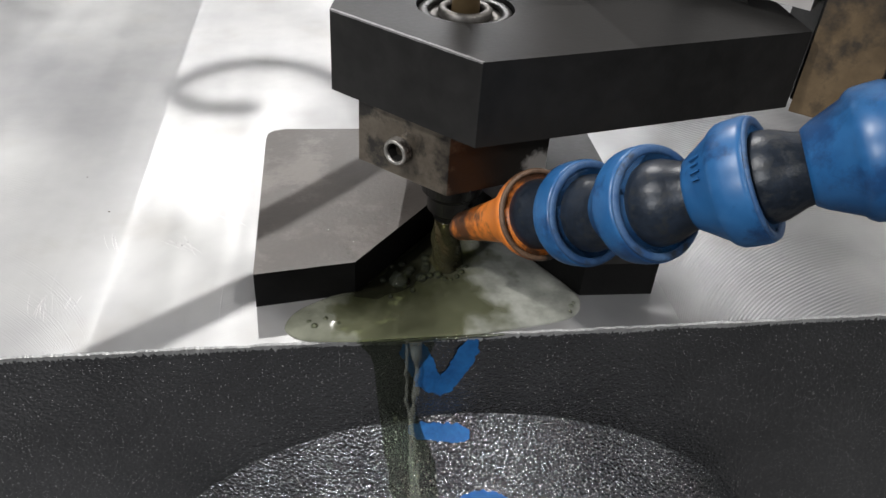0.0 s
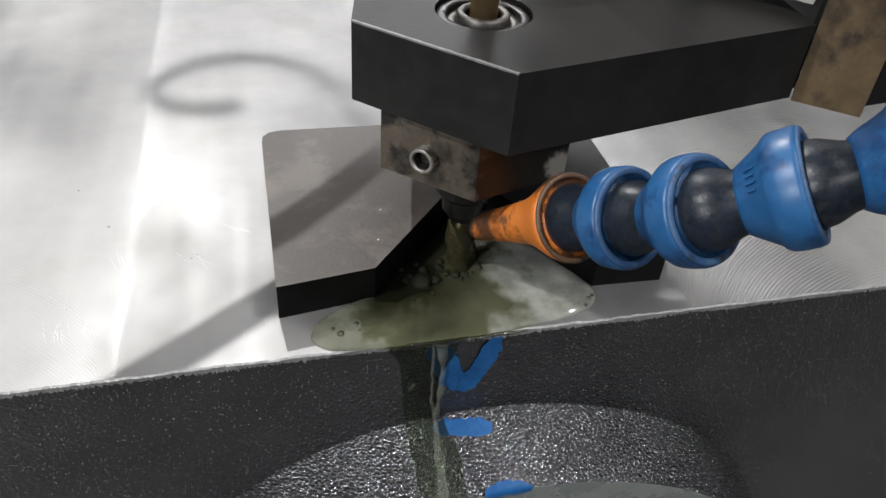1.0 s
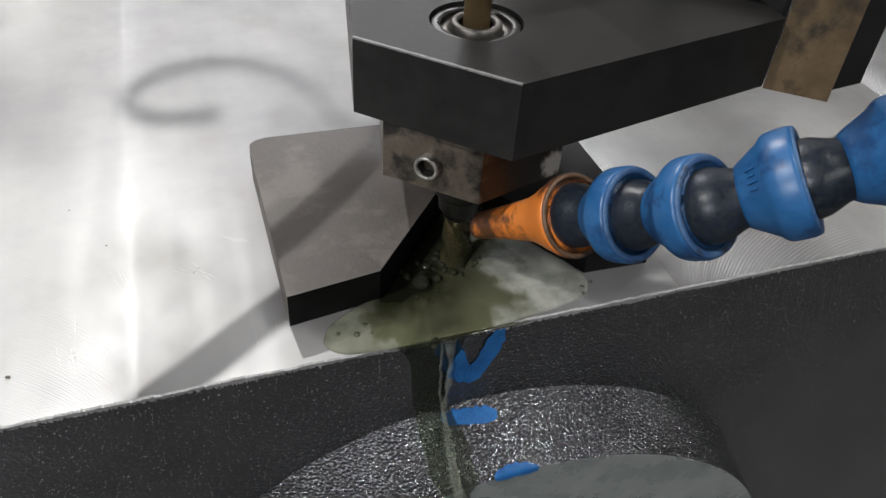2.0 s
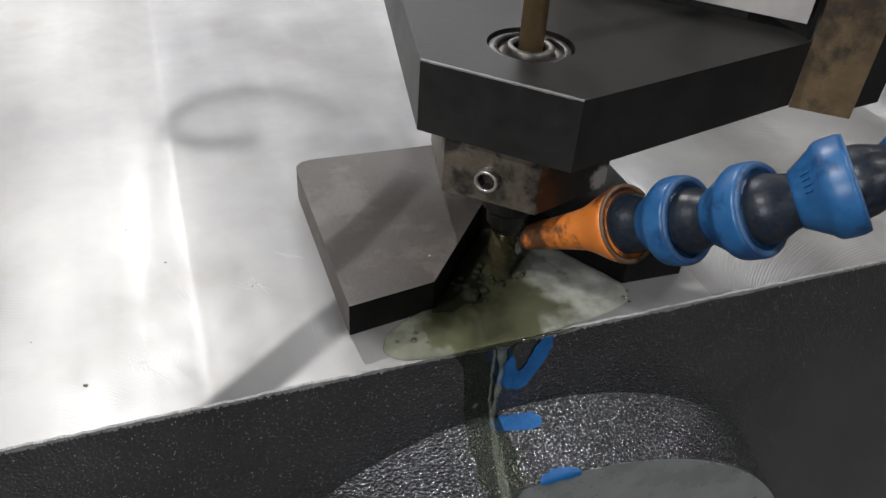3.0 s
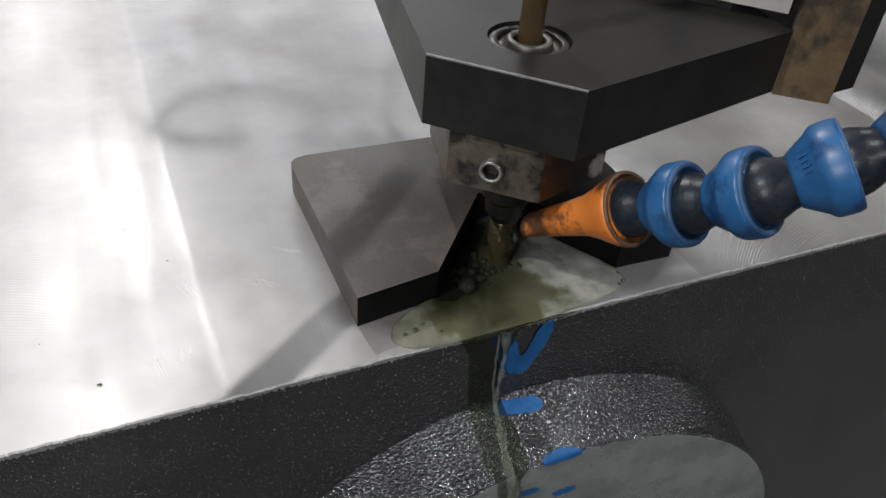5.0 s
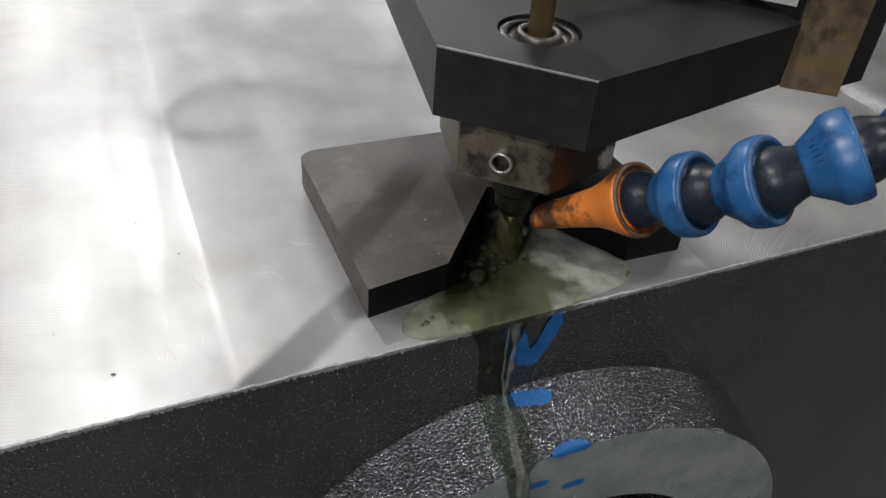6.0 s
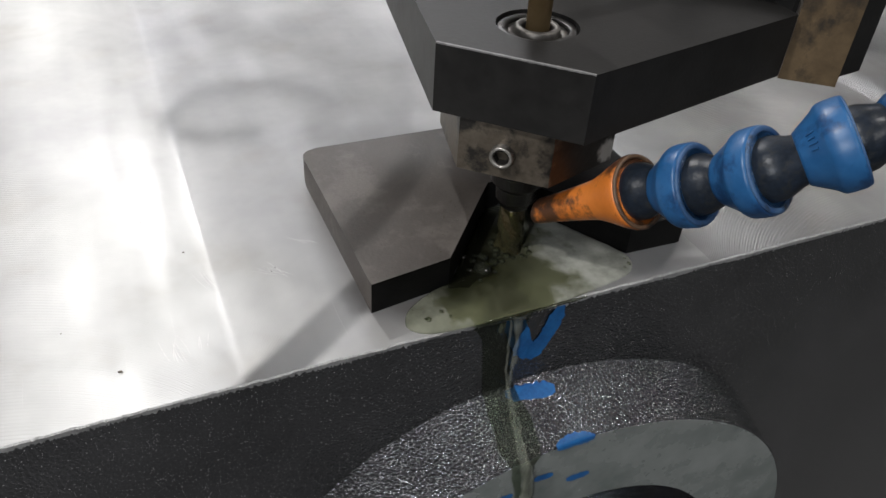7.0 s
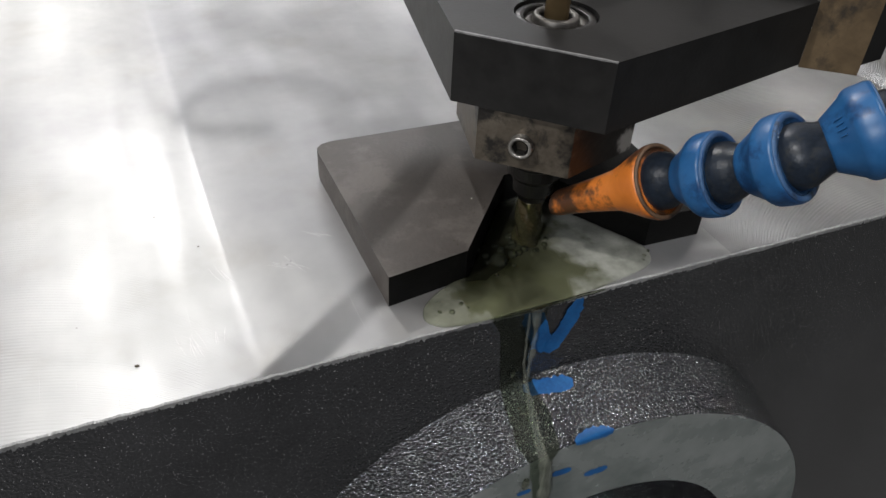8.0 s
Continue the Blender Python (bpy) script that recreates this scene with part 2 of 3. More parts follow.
oil_shade_and_bare(COLLAR)
DARK = surface("oily_black_steel", (0.011, 0.0105, 0.010), (0.026, 0.024, 0.021), 70, (0.25, 0.45), 0.4, 0.0001, 400)
NICK = surface("fresh_scratch", (0.42, 0.42, 0.415), (0.62, 0.62, 0.61), 300, (0.2, 0.5), 0.6, 0.0004, 900)
# Near-black that paints shade into the screw's socket and the plate's notch
SHADE_BLACK = surface("shade_black", (0.006, 0.006, 0.006), (0.012, 0.011, 0.010), 90, (0.4, 0.6))
SCREW = surface("screw_steel", (0.30, 0.285, 0.26), (0.52, 0.50, 0.47), 200, (0.3, 0.45), 0.85, 0.0, None, (0.10, 0.09, 0.08), 180)
BEARING = surface("bearing_steel", (0.075, 0.07, 0.066), (0.19, 0.18, 0.165), 120, (0.4, 0.55), 0.9)
BRASS = surface("brass", (0.27, 0.18, 0.085), (0.38, 0.27, 0.14), 60, (0.42, 0.58), 0.6)
TOOL = surface("wet_tool", (0.03, 0.024, 0.012), (0.075, 0.058, 0.028), 150, (0.2, 0.35), 0.3)
ORANGE = surface("orange_plastic", (0.62, 0.17, 0.025), (0.74, 0.23, 0.04), 60, (0.35, 0.5), 0.0, 0.00005, 300, (0.09, 0.04, 0.02), 75)


def grime(m, at, reach):
    """Black grime gathers round the nozzle's mouth and along its upper side."""
    t, b = m.node_tree, m.node_tree.nodes["Principled BSDF"]
    far = t.nodes.new("ShaderNodeVectorMath")
    far.operation = "DISTANCE"
    t.links.new(coords(t), far.inputs[0])
    far.inputs[1].default_value = at
    near = maths(t, "SUBTRACT", 1.0, maths(t, "DIVIDE", far.outputs["Value"], reach))
    patch = maths(t, "MULTIPLY", maths(t, "SUBTRACT", noise_tex(t, 130.0, 5, 0.65), 0.5), 3.0)
    mask = ramp(t, maths(t, "ADD", near, patch), ((0.15, 0.0), (0.6, 0.92)))
    old = b.inputs["Base Color"].links[0].from_socket
    t.links.new(mixed(t, mask, old, (0.035, 0.02, 0.014)), b.inputs["Base Color"])


grime(ORANGE, (0.0186, 0.0168, 0.0275), 0.019)
grime(ORANGE, (0.0285, -0.0075, 0.055), 0.0125)
BLUE = surface("blue_plastic", (0.012, 0.078, 0.215), (0.024, 0.122, 0.30), 45, (0.3, 0.46), 0.0, 0.00004, 300, (0.010, 0.048, 0.14), 75)
# The hose's blue plastic, darkened for its shade in the sockets and for grime
BALL = surface("dusty_shaded_ball", (0.007, 0.010, 0.015), (0.016, 0.023, 0.036), 120, (0.28, 0.42), 0.0, 0.00008, 900, (0.022, 0.025, 0.029), 420)
BALL.node_tree.nodes["Principled BSDF"].inputs["Specular IOR Level"].default_value = 0.3
LIP = surface("scuffed_blue_plastic", (0.02, 0.07, 0.19), (0.07, 0.14, 0.26), 140, (0.4, 0.6), 0.0, 0.0002, 400, (0.02, 0.025, 0.035), 110)
TAN = surface("scuffed_orange_plastic", (0.06, 0.034, 0.02), (0.17, 0.10, 0.06), 140, (0.4, 0.6), 0.0, 0.0002, 400, (0.02, 0.017, 0.015), 110)
POST = surface("stained_post", (0.085, 0.06, 0.036), (0.20, 0.14, 0.078), 22, (0.35, 0.5), 0.3, 0.0001, 300, (0.05, 0.04, 0.03), 34)
GREY = surface("ground_grey_steel", (0.38, 0.36, 0.35), (0.5, 0.48, 0.465), 25, (0.4, 0.55), 0.3, 0.00005, 300)
PAINT = surface("blue_marker", (0.006, 0.065, 0.21), (0.014, 0.13, 0.36), 90, (0.35, 0.5), 0.0, 0.0001, 600)
WALLS = surface("workshop_paint", (0.19, 0.2, 0.21), (0.26, 0.265, 0.27), 2, (0.6, 0.8))
FLOOR = surface("workshop_floor", (0.05, 0.05, 0.05), (0.08, 0.08, 0.078), 3, (0.4, 0.6))
LIQUID = coolant("coolant_pool", (0.42, 0.45, 0.28), (0.30, 0.31, 0.20), 0.28, True)
STREAM = coolant("coolant_film", (0.78, 0.82, 0.72), (0.12, 0.14, 0.10), 0.04)
RIVULET = coolant("coolant_rivulet", (0.90, 0.92, 0.85), (0.62, 0.64, 0.55), 0.15)
SHEATH = coolant("coolant_sheath", (0.5, 0.5, 0.32), (0.16, 0.15, 0.08), 0.18)
BUBBLE = coolant("coolant_bubble", (0.9, 0.92, 0.83), (0.3, 0.33, 0.25), 0.04, False, 1.6)

# ---- mesh helpers ----


def part(name, bm, mat, parent=None, label="", smooth=False, scale=CM):
    me = bpy.data.meshes.new(name)
    bmesh.ops.scale(bm, vec=(scale,) * 3, verts=bm.verts)
    bmesh.ops.recalc_face_normals(bm, faces=bm.faces)
    for f in bm.faces:
        f.smooth = smooth
    bm.to_mesh(me)
    bm.free()
    me.materials.append(mat)
    ob = new(name, me)
    if parent is not None:
        ob.parent = parent
    if label:
        tagged(ob, label)
    return ob


def soften(bm, width, segments=2, angle=30):
    edges = [e for e in bm.edges if len(e.link_faces) == 2 and e.calc_face_angle() > radians(angle)]
    bmesh.ops.bevel(bm, geom=edges, offset=width, segments=segments, affect="EDGES", profile=0.6, clamp_overlap=True)
    return bm


def prism(points, z0, z1, bevel=0.0):
    bm = bmesh.new()
    low = [bm.verts.new((x, y, z0)) for x, y in points]
    high = [bm.verts.new((x, y, z1)) for x, y in points]
    n = len(points)
    bm.faces.new(low[::-1])
    bm.faces.new(high)
    for i in range(n):
        bm.faces.new((low[i], low[(i + 1) % n], high[(i + 1) % n], high[i]))
    if bevel:
        soften(bm, bevel)
    return bm


def lathe(profile, m=Matrix(), steps=48, closed=False):
    """Turn rows of (radius, height) about z, then place by m. Ends are capped where the radius is not 0."""
    bm = bmesh.new()
    rings = []
    for r, h in profile:
        rings.append([bm.verts.new(m @ Vector((r * math.cos(a), r * math.sin(a), h))) for a in (2 * math.pi * i / steps for i in range(steps))])
    pairs = list(zip(rings, rings[1:])) + ([(rings[-1], rings[0])] if closed else [])
    for a, b in pairs:
        for i in range(steps):
            bm.faces.new((a[i], a[(i + 1) % steps], b[(i + 1) % steps], b[i]))
    if not closed:
        bm.faces.new(rings[0][::-1])
        bm.faces.new(rings[-1])
    return bm


def along(a, b):
    """A pose at a whose z axis points to b (centimetres)."""
    a, b = Vector(a), Vector(b)
    return Matrix.Translation(a) @ (b - a).to_track_quat("Z", "Y").to_matrix().to_4x4()


def thing(name, label, category, group="", kind=""):
    return tagged(new(name), label, category, group, kind)


def box(x0, x1, y0, y1, z0, z1, bevel=0.0):
    return prism([(x0, y0), (x1, y0), (x1, y1), (x0, y1)], z0, z1, bevel)


# ---- the workshop round the work ----
def room():
    x0, x1, y0, y1, z0, z1 = -500, 500, -450, 620, -90, 420
    tagged(part("floor", box(x0 - 20, x1 + 20, y0 - 20, y1 + 20, z0 - 15, z0), FLOOR), "grey painted concrete workshop floor", "floor", kind="structure")
    tagged(part("ceiling", box(x0 - 20, x1 + 20, y0 - 20, y1 + 20, z1, z1 + 15), WALLS), "pale grey workshop ceiling", "ceiling", kind="structure")
    for name, b in (("wall_west", (x0 - 20, x0, y0, y1)), ("wall_east", (x1, x1 + 20, y0, y1)), ("wall_south", (x0 - 20, x1 + 20, y0 - 20, y0)), ("wall_north", (x0 - 20, x1 + 20, y1, y1 + 20))):
        tagged(part(name, box(*b, z0, z1), WALLS), "plain painted workshop wall", "wall", kind="structure")


room()

# ---- the steel workpiece ----
X0, X1, Y1, Z0 = -46.0, 52.0, 75.0, -34.0
BORE = Vector((3.6, -1.75, -15.5))
TILT = radians(3)
FACING = Vector((-math.sin(TILT), -math.cos(TILT), 0))
R_OUT, R_IN = 10.6, 7.0
FLARE = 1.12


def foot_radius(a):
    """The boss's foot spreads wider towards the upper side with x below the bore."""
    return 11.0 + 2.3 * (0.5 + 0.5 * math.cos(a - radians(135))) ** 4


def boss_ring(radius, lift, steps=128, spread=0.0):
    """A ring round the bore's axis: lift 0 lies on the front face, 1 on the turned ring; spread 1 follows the foot's outline."""
    u = Vector((-FACING.y, FACING.x, 0))
    out = []
    for i in range(steps):
        a = 2 * math.pi * i / steps
        reach = radius
        if spread:
            reach = R_OUT + (foot_radius(a) + radius - R_OUT) * spread
        flat = Vector((BORE.x + reach * math.cos(a), 0, BORE.z + reach * math.sin(a)))
        turned = BORE + u * (reach * math.cos(a)) + Vector((0, 0, reach * math.sin(a)))
        out.append(flat.lerp(turned, lift))
    return out


def skin(rows):
    bm = bmesh.new()
    rings = [[bm.verts.new(p) for p in row] for row in rows]
    n = len(rings[0])
    for a, b in zip(rings, rings[1:]):
        for i in range(n):
            bm.faces.new((a[i], a[(i + 1) % n], b[(i + 1) % n], b[i]))
    return bm


def ragged(x):
    """The burred front edge wanders by fractions of a millimetre."""
    return 0.035 * noise.noise((x * 1.1, 3.1, 0)) + 0.03 * noise.noise((x * 5.0, 7.7, 0)) + 0.02 * noise.noise((x * 19.0, 1.7, 0))


def workpiece():
    it = thing("steel_workpiece", "large steel block with milled top and rough black cast front", "workpiece")
    # Milled top plate of the block
    xs = [X0 + 0.3 * i for i in range(100)] + [-16 + 34 * i / 1400 for i in range(1401)] + [18.3 + (X1 - 18.3) * i / 99 for i in range(100)]
    last = len(xs) - 1
    bm = bmesh.new()
    front = [bm.verts.new((x, ragged(x), 0)) for x in xs]
    back = [bm.verts.new((x, Y1, 0)) for x in xs]
    for i in range(last):
        bm.faces.new((front[i], front[i + 1], back[i + 1], back[i]))
    part("milled_top", bm, STEEL, it, "bright face-milled steel top with cutter arcs")
    # Narrow bright burr along the edge
    bm = bmesh.new()
    rows = [[], [], []]
    for x in xs:
        y = ragged(x)
        d = 0.12 + 0.09 * noise.noise((x * 9, 0, 1)) + 0.09 * noise.noise((x * 23, 4, 1)) + 0.05 * noise.noise((x * 0.7, 5, 1))
        rows[0].append(bm.verts.new((x, y, 0.0)))
        rows[1].append(bm.verts.new((x, y - 0.05, -0.035)))
        rows[2].append(bm.verts.new((x, -0.03, -0.06 - max(0.02, d))))
    for a, b in zip(rows, rows[1:]):
        for i in range(last):
            bm.faces.new((a[i], a[i + 1], b[i + 1], b[i]))
    part("edge_burr", bm, EDGE, it, "bright ragged burr on the milled edge")
    # Cast front: flat face round the boss, a flared foot, down to the turned ring
    steps = 128
    foot = boss_ring(0, 0, spread=1)
    outer = []
    for p in foot:
        d = Vector((p.x - BORE.x, 0, p.z - BORE.z)).normalized()
        k = min(((X1 if d.x > 0 else X0) - BORE.x) / d.x if abs(d.x) > 1e-6 else 1e9, ((-0.04 if d.z > 0 else Z0) - BORE.z) / d.z if abs(d.z) > 1e-6 else 1e9)
        outer.append(Vector((BORE.x, 0, BORE.z)) + d * k)
    for corner in ((X0, -0.04), (X1, -0.04), (X1, Z0), (X0, Z0)):
        c = Vector((corner[0], 0, corner[1]))
        i = min(range(steps), key=lambda j: (outer[j] - c).length)
        outer[i] = c
    flare = [boss_ring(0, max(0.0, min(1.0, s ** FLARE)), spread=1 - s) for s in (0, 0.06, 0.12, 0.25, 0.4, 0.55, 0.7, 0.85, 0.95)]
    rim = [boss_ring(R_OUT + 0.05, 0.97), boss_ring(R_OUT - 0.03, 1.0)]
    part("cast_front", skin([outer, boss_ring(0.6, 0, spread=1), foot]), FACE, it, "dark cast-iron front with a filled, finely speckled skin", smooth=True)
    part("boss", skin([*flare, *rim]), CAST, it, "rough glittering cast boss flaring out of the front", smooth=True)
    bore = [boss_ring(R_OUT - 0.03, 1.0), boss_ring(R_OUT - 0.6, 1.0), boss_ring(R_IN + 0.08, 1.0), boss_ring(R_IN, 1.0)]
    part("bore_ring", skin(bore), RING, it, "smooth turned grey ring round a bore")
    inner = [boss_ring(R_IN, 1.0)]
    for depth in (2, 6, 12, 20):
        inner.append([p - FACING * depth for p in inner[0]])
    inner.append([BORE - FACING * 20 + (p - BORE + FACING * 20) * 0.02 for p in inner[-1]])
    part("bore_wall", skin(inner), CAST, it, "dark inside of the bore", smooth=True)
    bm = bmesh.new()
    c = [bm.verts.new(p) for p in ((X0, 0, 0), (X0, Y1, 0), (X1, Y1, 0), (X1, 0, 0), (X0, 0, Z0), (X0, Y1, Z0), (X1, Y1, Z0), (X1, 0, Z0))]
    for f in ((0, 1, 5, 4), (1, 2, 6, 5), (2, 3, 7, 6), (4, 5, 6, 7)):
        bm.faces.new([c[i] for i in f])
    part("block_sides", bm, CAST, it)
    bm = box(X0 + 6, X1 - 6, 6, Y1 - 6, -90, Z0)
    tagged(part("machine_bed", bm, DARK), "dark steel machine bed under the block", "machine bed", kind="structure")


workpiece()


def front_y(x, z):
    """Depth of the front surface at x, z (centimetres)."""
    r = math.hypot(x - BORE.x, z - BORE.z)
    turned = BORE.y - (x - BORE.x) * math.tan(TILT)
    far = foot_radius(math.atan2(z - BORE.z, x - BORE.x))
    if r >= far:
        return 0.0
    if r <= R_OUT:
        return turned
    s = (far - r) / (far - R_OUT)
    return turned * s ** FLARE


def stroke(name, points, width, mat, parent, label="", lift=0.02, seed=0):
    """A paint stroke laid on the front surface, with uneven edges."""
    bm = bmesh.new()
    rows = []
    n = 26
    for i in range(n + 1):
        s = i / n * (len(points) - 1)
        k = min(int(s), len(points) - 2)
        f = s - k
        x = points[k][0] * (1 - f) + points[k + 1][0] * f
        z = points[k][1] * (1 - f) + points[k + 1][1] * f
        dx, dz = points[k + 1][0] - points[k][0], points[k + 1][1] - points[k][1]
        d = math.hypot(dx, dz)
        end = min(1.0, 0.45 + 3.0 * min(i, n - i) / n)
        row = []
        for j in range(7):
            w = (j / 6 - 0.5) * width * end
            wob = 1 + 0.35 * noise.noise((i * 0.55 + seed * 9.1, j * 0.2, seed))
            px, pz = x - dz / d * w * wob, z + dx / d * w * wob
            row.append(bm.verts.new((px, front_y(px, pz) - lift, pz)))
        rows.append(row)
    for a, b in zip(rows, rows[1:]):
        for j in range(6):
            bm.faces.new((a[j], a[j + 1], b[j + 1], b[j]))
    return part(name, bm, mat, parent, label, smooth=True)


def marker_lines():
    it = thing("marker_arrow", "blue marker arrow and dashes drawn on the cast front", "marking")
    stroke("arrow_stroke", [(0.35, -0.1), (0.6, -0.75), (0.85, -1.4), (1.15, -2.1)], 0.72, PAINT, it, seed=1)
    stroke("arrow_stroke", [(2.1, -0.14), (1.85, -1.0), (1.5, -1.75), (1.2, -2.2)], 0.58, PAINT, it, lift=0.034, seed=2)
    stroke("dash", [(0.45, -3.45), (1.3, -3.5), (2.2, -3.6)], 0.42, PAINT, it, seed=3)
    stroke("dash", [(1.8, -5.08), (2.4, -4.95), (3.2, -4.98)], 0.42, PAINT, it, seed=4)
    stroke("dash", [(1.12, -6.48), (1.85, -6.45)], 0.3, PAINT, it, seed=5)
    stroke("dash", [(2.45, -7.03), (3.35, -6.98)], 0.32, PAINT, it, seed=6)
    stroke("dash", [(-0.1, -7.05), (0.4, -7.0)], 0.22, PAINT, it, seed=7)


marker_lines()


# ---- the notched foot plate ----
def foot_plate():
    outline = [(-3.6, 1.45), (-0.95, 1.83), (2.0, 5.3), (3.1, 5.3), (5.36, 1.36), (7.48, 1.3), (7.6, 9.3), (-2.95, 9.42), (-3.34, 9.32), (-3.55, 9.1), (-3.6, 8.7)]
    it = thing("notched_plate", "blackened steel plate with a wide notch, lying on the milled top", "steel plate")
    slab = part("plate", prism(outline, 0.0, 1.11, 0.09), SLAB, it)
    # Front and notch flanks take a near-black that paints in their shade
    slab.data.materials.append(SHADED_FLANK)
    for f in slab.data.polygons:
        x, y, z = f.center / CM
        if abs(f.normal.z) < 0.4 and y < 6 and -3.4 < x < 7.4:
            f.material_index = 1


foot_plate()

# ---- the drilling head ----
AXIS = Vector((1.73, 2.93, 0))
FRONT = Vector((-0.68, -0.733, 0)).normalized()


def head():
    it = thing("drilling_head", "black machine arm with a brass rod, hexagonal collar and drill", "machine head")
    # Arm plate with a hole for the bearing
    outline = [(-1.43, 2.62), (1.56, -0.34), (9.75, 1.5), (10.6, 15), (1.2, 16)]
    steps = 48
    ring = [(AXIS.x + 1.16 * math.cos(2 * math.pi * i / steps), AXIS.y + 1.16 * math.sin(2 * math.pi * i / steps)) for i in range(steps)]
    bm = bmesh.new()
    low = [bm.verts.new((x, y, 5.77)) for x, y in outline]
    high = [bm.verts.new((x, y, 7.72)) for x, y in outline]
    n = len(outline)
    bm.faces.new(low[::-1])
    for i in range(n):
        bm.faces.new((low[i], low[(i + 1) % n], high[(i + 1) % n], high[i]))
    top = [bm.verts.new((x, y, 7.72)) for x, y in ring]
    deep = [bm.verts.new((x, y, 7.2)) for x, y in ring]
    for i in range(steps):
        j = (i + 1) % steps
        bm.faces.new((top[i], deep[i], deep[j], top[j]))
    bm.faces.new(deep)
    loop = [bm.edges.get((high[i], high[(i + 1) % n])) for i in range(n)] + [bm.edges.get((top[i], top[(i + 1) % steps])) for i in range(steps)]
    bmesh.ops.triangle_fill(bm, edges=loop, use_beauty=True)
    arm = part("arm_plate", bm, ARM, it)
    # Worn bright chamfer on the short front edge
    a, b = Vector((-1.43, 2.62, 0)), Vector((1.56, -0.34, 0))
    bm = bmesh.new()
    rows = [[], [], []]
    for i in range(41):
        p = a.lerp(b, i / 40)
        w = 0.07 + 0.035 * noise.noise((i * 0.4, 2, 2))
        rows[0].append(bm.verts.new((p.x - FRONT.x * w, p.y - FRONT.y * w, 7.724)))
        rows[1].append(bm.verts.new((p.x + FRONT.x * 0.006, p.y + FRONT.y * 0.006, 7.726)))
        rows[2].append(bm.verts.new((p.x + FRONT.x * 0.006, p.y + FRONT.y * 0.006, 7.72 - w * 0.5)))
    for upper, lower in zip(rows, rows[1:]):
        for i in range(40):
            bm.faces.new((upper[i], upper[i + 1], lower[i + 1], lower[i]))
    part("worn_edge", bm, WORN, arm, "bright worn edge of the arm")
    # Bearing: outer race, dark shield, inner race
    c = Matrix.Translation((AXIS.x, AXIS.y, 0))
    bear = part("bearing", lathe([(1.12, 7.25), (1.12, 7.6), (1.08, 7.64), (0.9, 7.64), (0.87, 7.6), (0.87, 7.25)], c, 48, True), DARK, it, "steel ball bearing set in the arm", smooth=True)
    part("bearing_shield", lathe([(0.9, 7.25), (0.9, 7.52), (0.62, 7.5), (0.62, 7.25)], c, 48, True), BEARING, bear, smooth=True)
    part("inner_race", lathe([(0.64, 7.25), (0.64, 7.66), (0.58, 7.72), (0.47, 7.7), (0.44, 7.62), (0.44, 7.25)], c, 48, True), BEARING, bear, "bright inner race", smooth=True)
    part("brass_rod", lathe([(0.33, 5.8), (0.33, 30)], c, 32), BRASS, it, "tarnished brass rod", smooth=True)
    # Hexagonal collar
    base = math.atan2(FRONT.y, FRONT.x)
    apothem = 2.3
    R = apothem / math.cos(math.pi / 6)
    hexagon = [(AXIS.x + R * math.cos(base + math.pi / 6 + k * math.pi / 3), AXIS.y + R * math.sin(base + math.pi / 6 + k * math.pi / 3)) for k in range(6)]
    part("collar", prism(hexagon, 4.12, 5.76, 0.1), COLLAR, it, "worn hexagonal steel collar")
    # Set screw
    tip = Vector((-0.03, 1.07, 4.88))
    m = along(tip - FRONT * 1.2, tip)
    L = 1.2
    prof = [(0.33, 0.0)]
    for k in range(6):
        h = 0.62 + k * 0.095
        prof += [(0.34, h), (0.27, h + 0.045)]
    prof += [(0.335, L - 0.02), (0.305, L + 0.02), (0.245, L + 0.02), (0.23, L - 0.01), (0.23, L - 0.45)]
    screw = part("set_screw", lathe(prof, m, 32), SCREW, it, "bright threaded set screw with a hexagon socket", smooth=True)
    # The socket is black all over to paint in the hole's shade
    bm = lathe([(0.002, L - 0.4), (0.205, L - 0.38), (0.222, L - 0.02)], m, 6)
    mouth = m @ Vector((0, 0, L - 0.02))
    bmesh.ops.delete(bm, geom=[f for f in bm.faces if (f.calc_center_median() - mouth).length < 0.01], context="FACES_ONLY")
    part("socket", bm, SHADE_BLACK, screw, "dark hexagon socket")
    # Spindle nose and tool
    part("spindle_nose", lathe([(1.45, 4.16), (1.42, 3.95), (1.12, 3.7), (1.05, 3.3), (0.88, 3.15), (0.84, 2.75), (0.66, 2.55), (0.63, 2.1), (0.5, 1.95), (0.46, 1.8)], c, 40), DARK, it, "oily black spindle nose", smooth=False)
    rows = [(0.40, 1.9), (0.38, 1.0), (0.36, 0.8), (0.36, -0.6)]
    part("drill_tool", lathe(rows, c, 24), TOOL, it, "wet drill in the coolant", smooth=True)
    # Post and housing beside the arm
    part("post", prism([(9.98, 1.68), (11.3, 0.6), (11.42, 0.7), (12.3, 1.8), (11.0, 2.9)], 5.58, 34, 0.14), POST, it, "stained steel guide post")
    # Unseen rear of the housing is stretched back to shade the steel nearby
    part("housing", prism([(9.82, 1.95), (19.0, 11.6), (13.1, 17.1), (4.2, 7.9)], 8.05, 30, 0.05), GREY, it, "plain grey steel housing")
    part("back_bar", prism([(10.35, 2.3), (11.6, 1.05), (13.0, 1.25), (13.6, 3.4), (11.2, 4.8)], 5.62, 34, 0.08), ARM, it, "black bar behind the post")
    # Dark block put in the gap to stand for the shade under the housing
    part("gap_shade_block", prism([(9.0, 3.4), (9.6, 7.5), (8.0, 11.5), (4.9, 7.7)], 7.71, 8.1), DARK, it)


head()


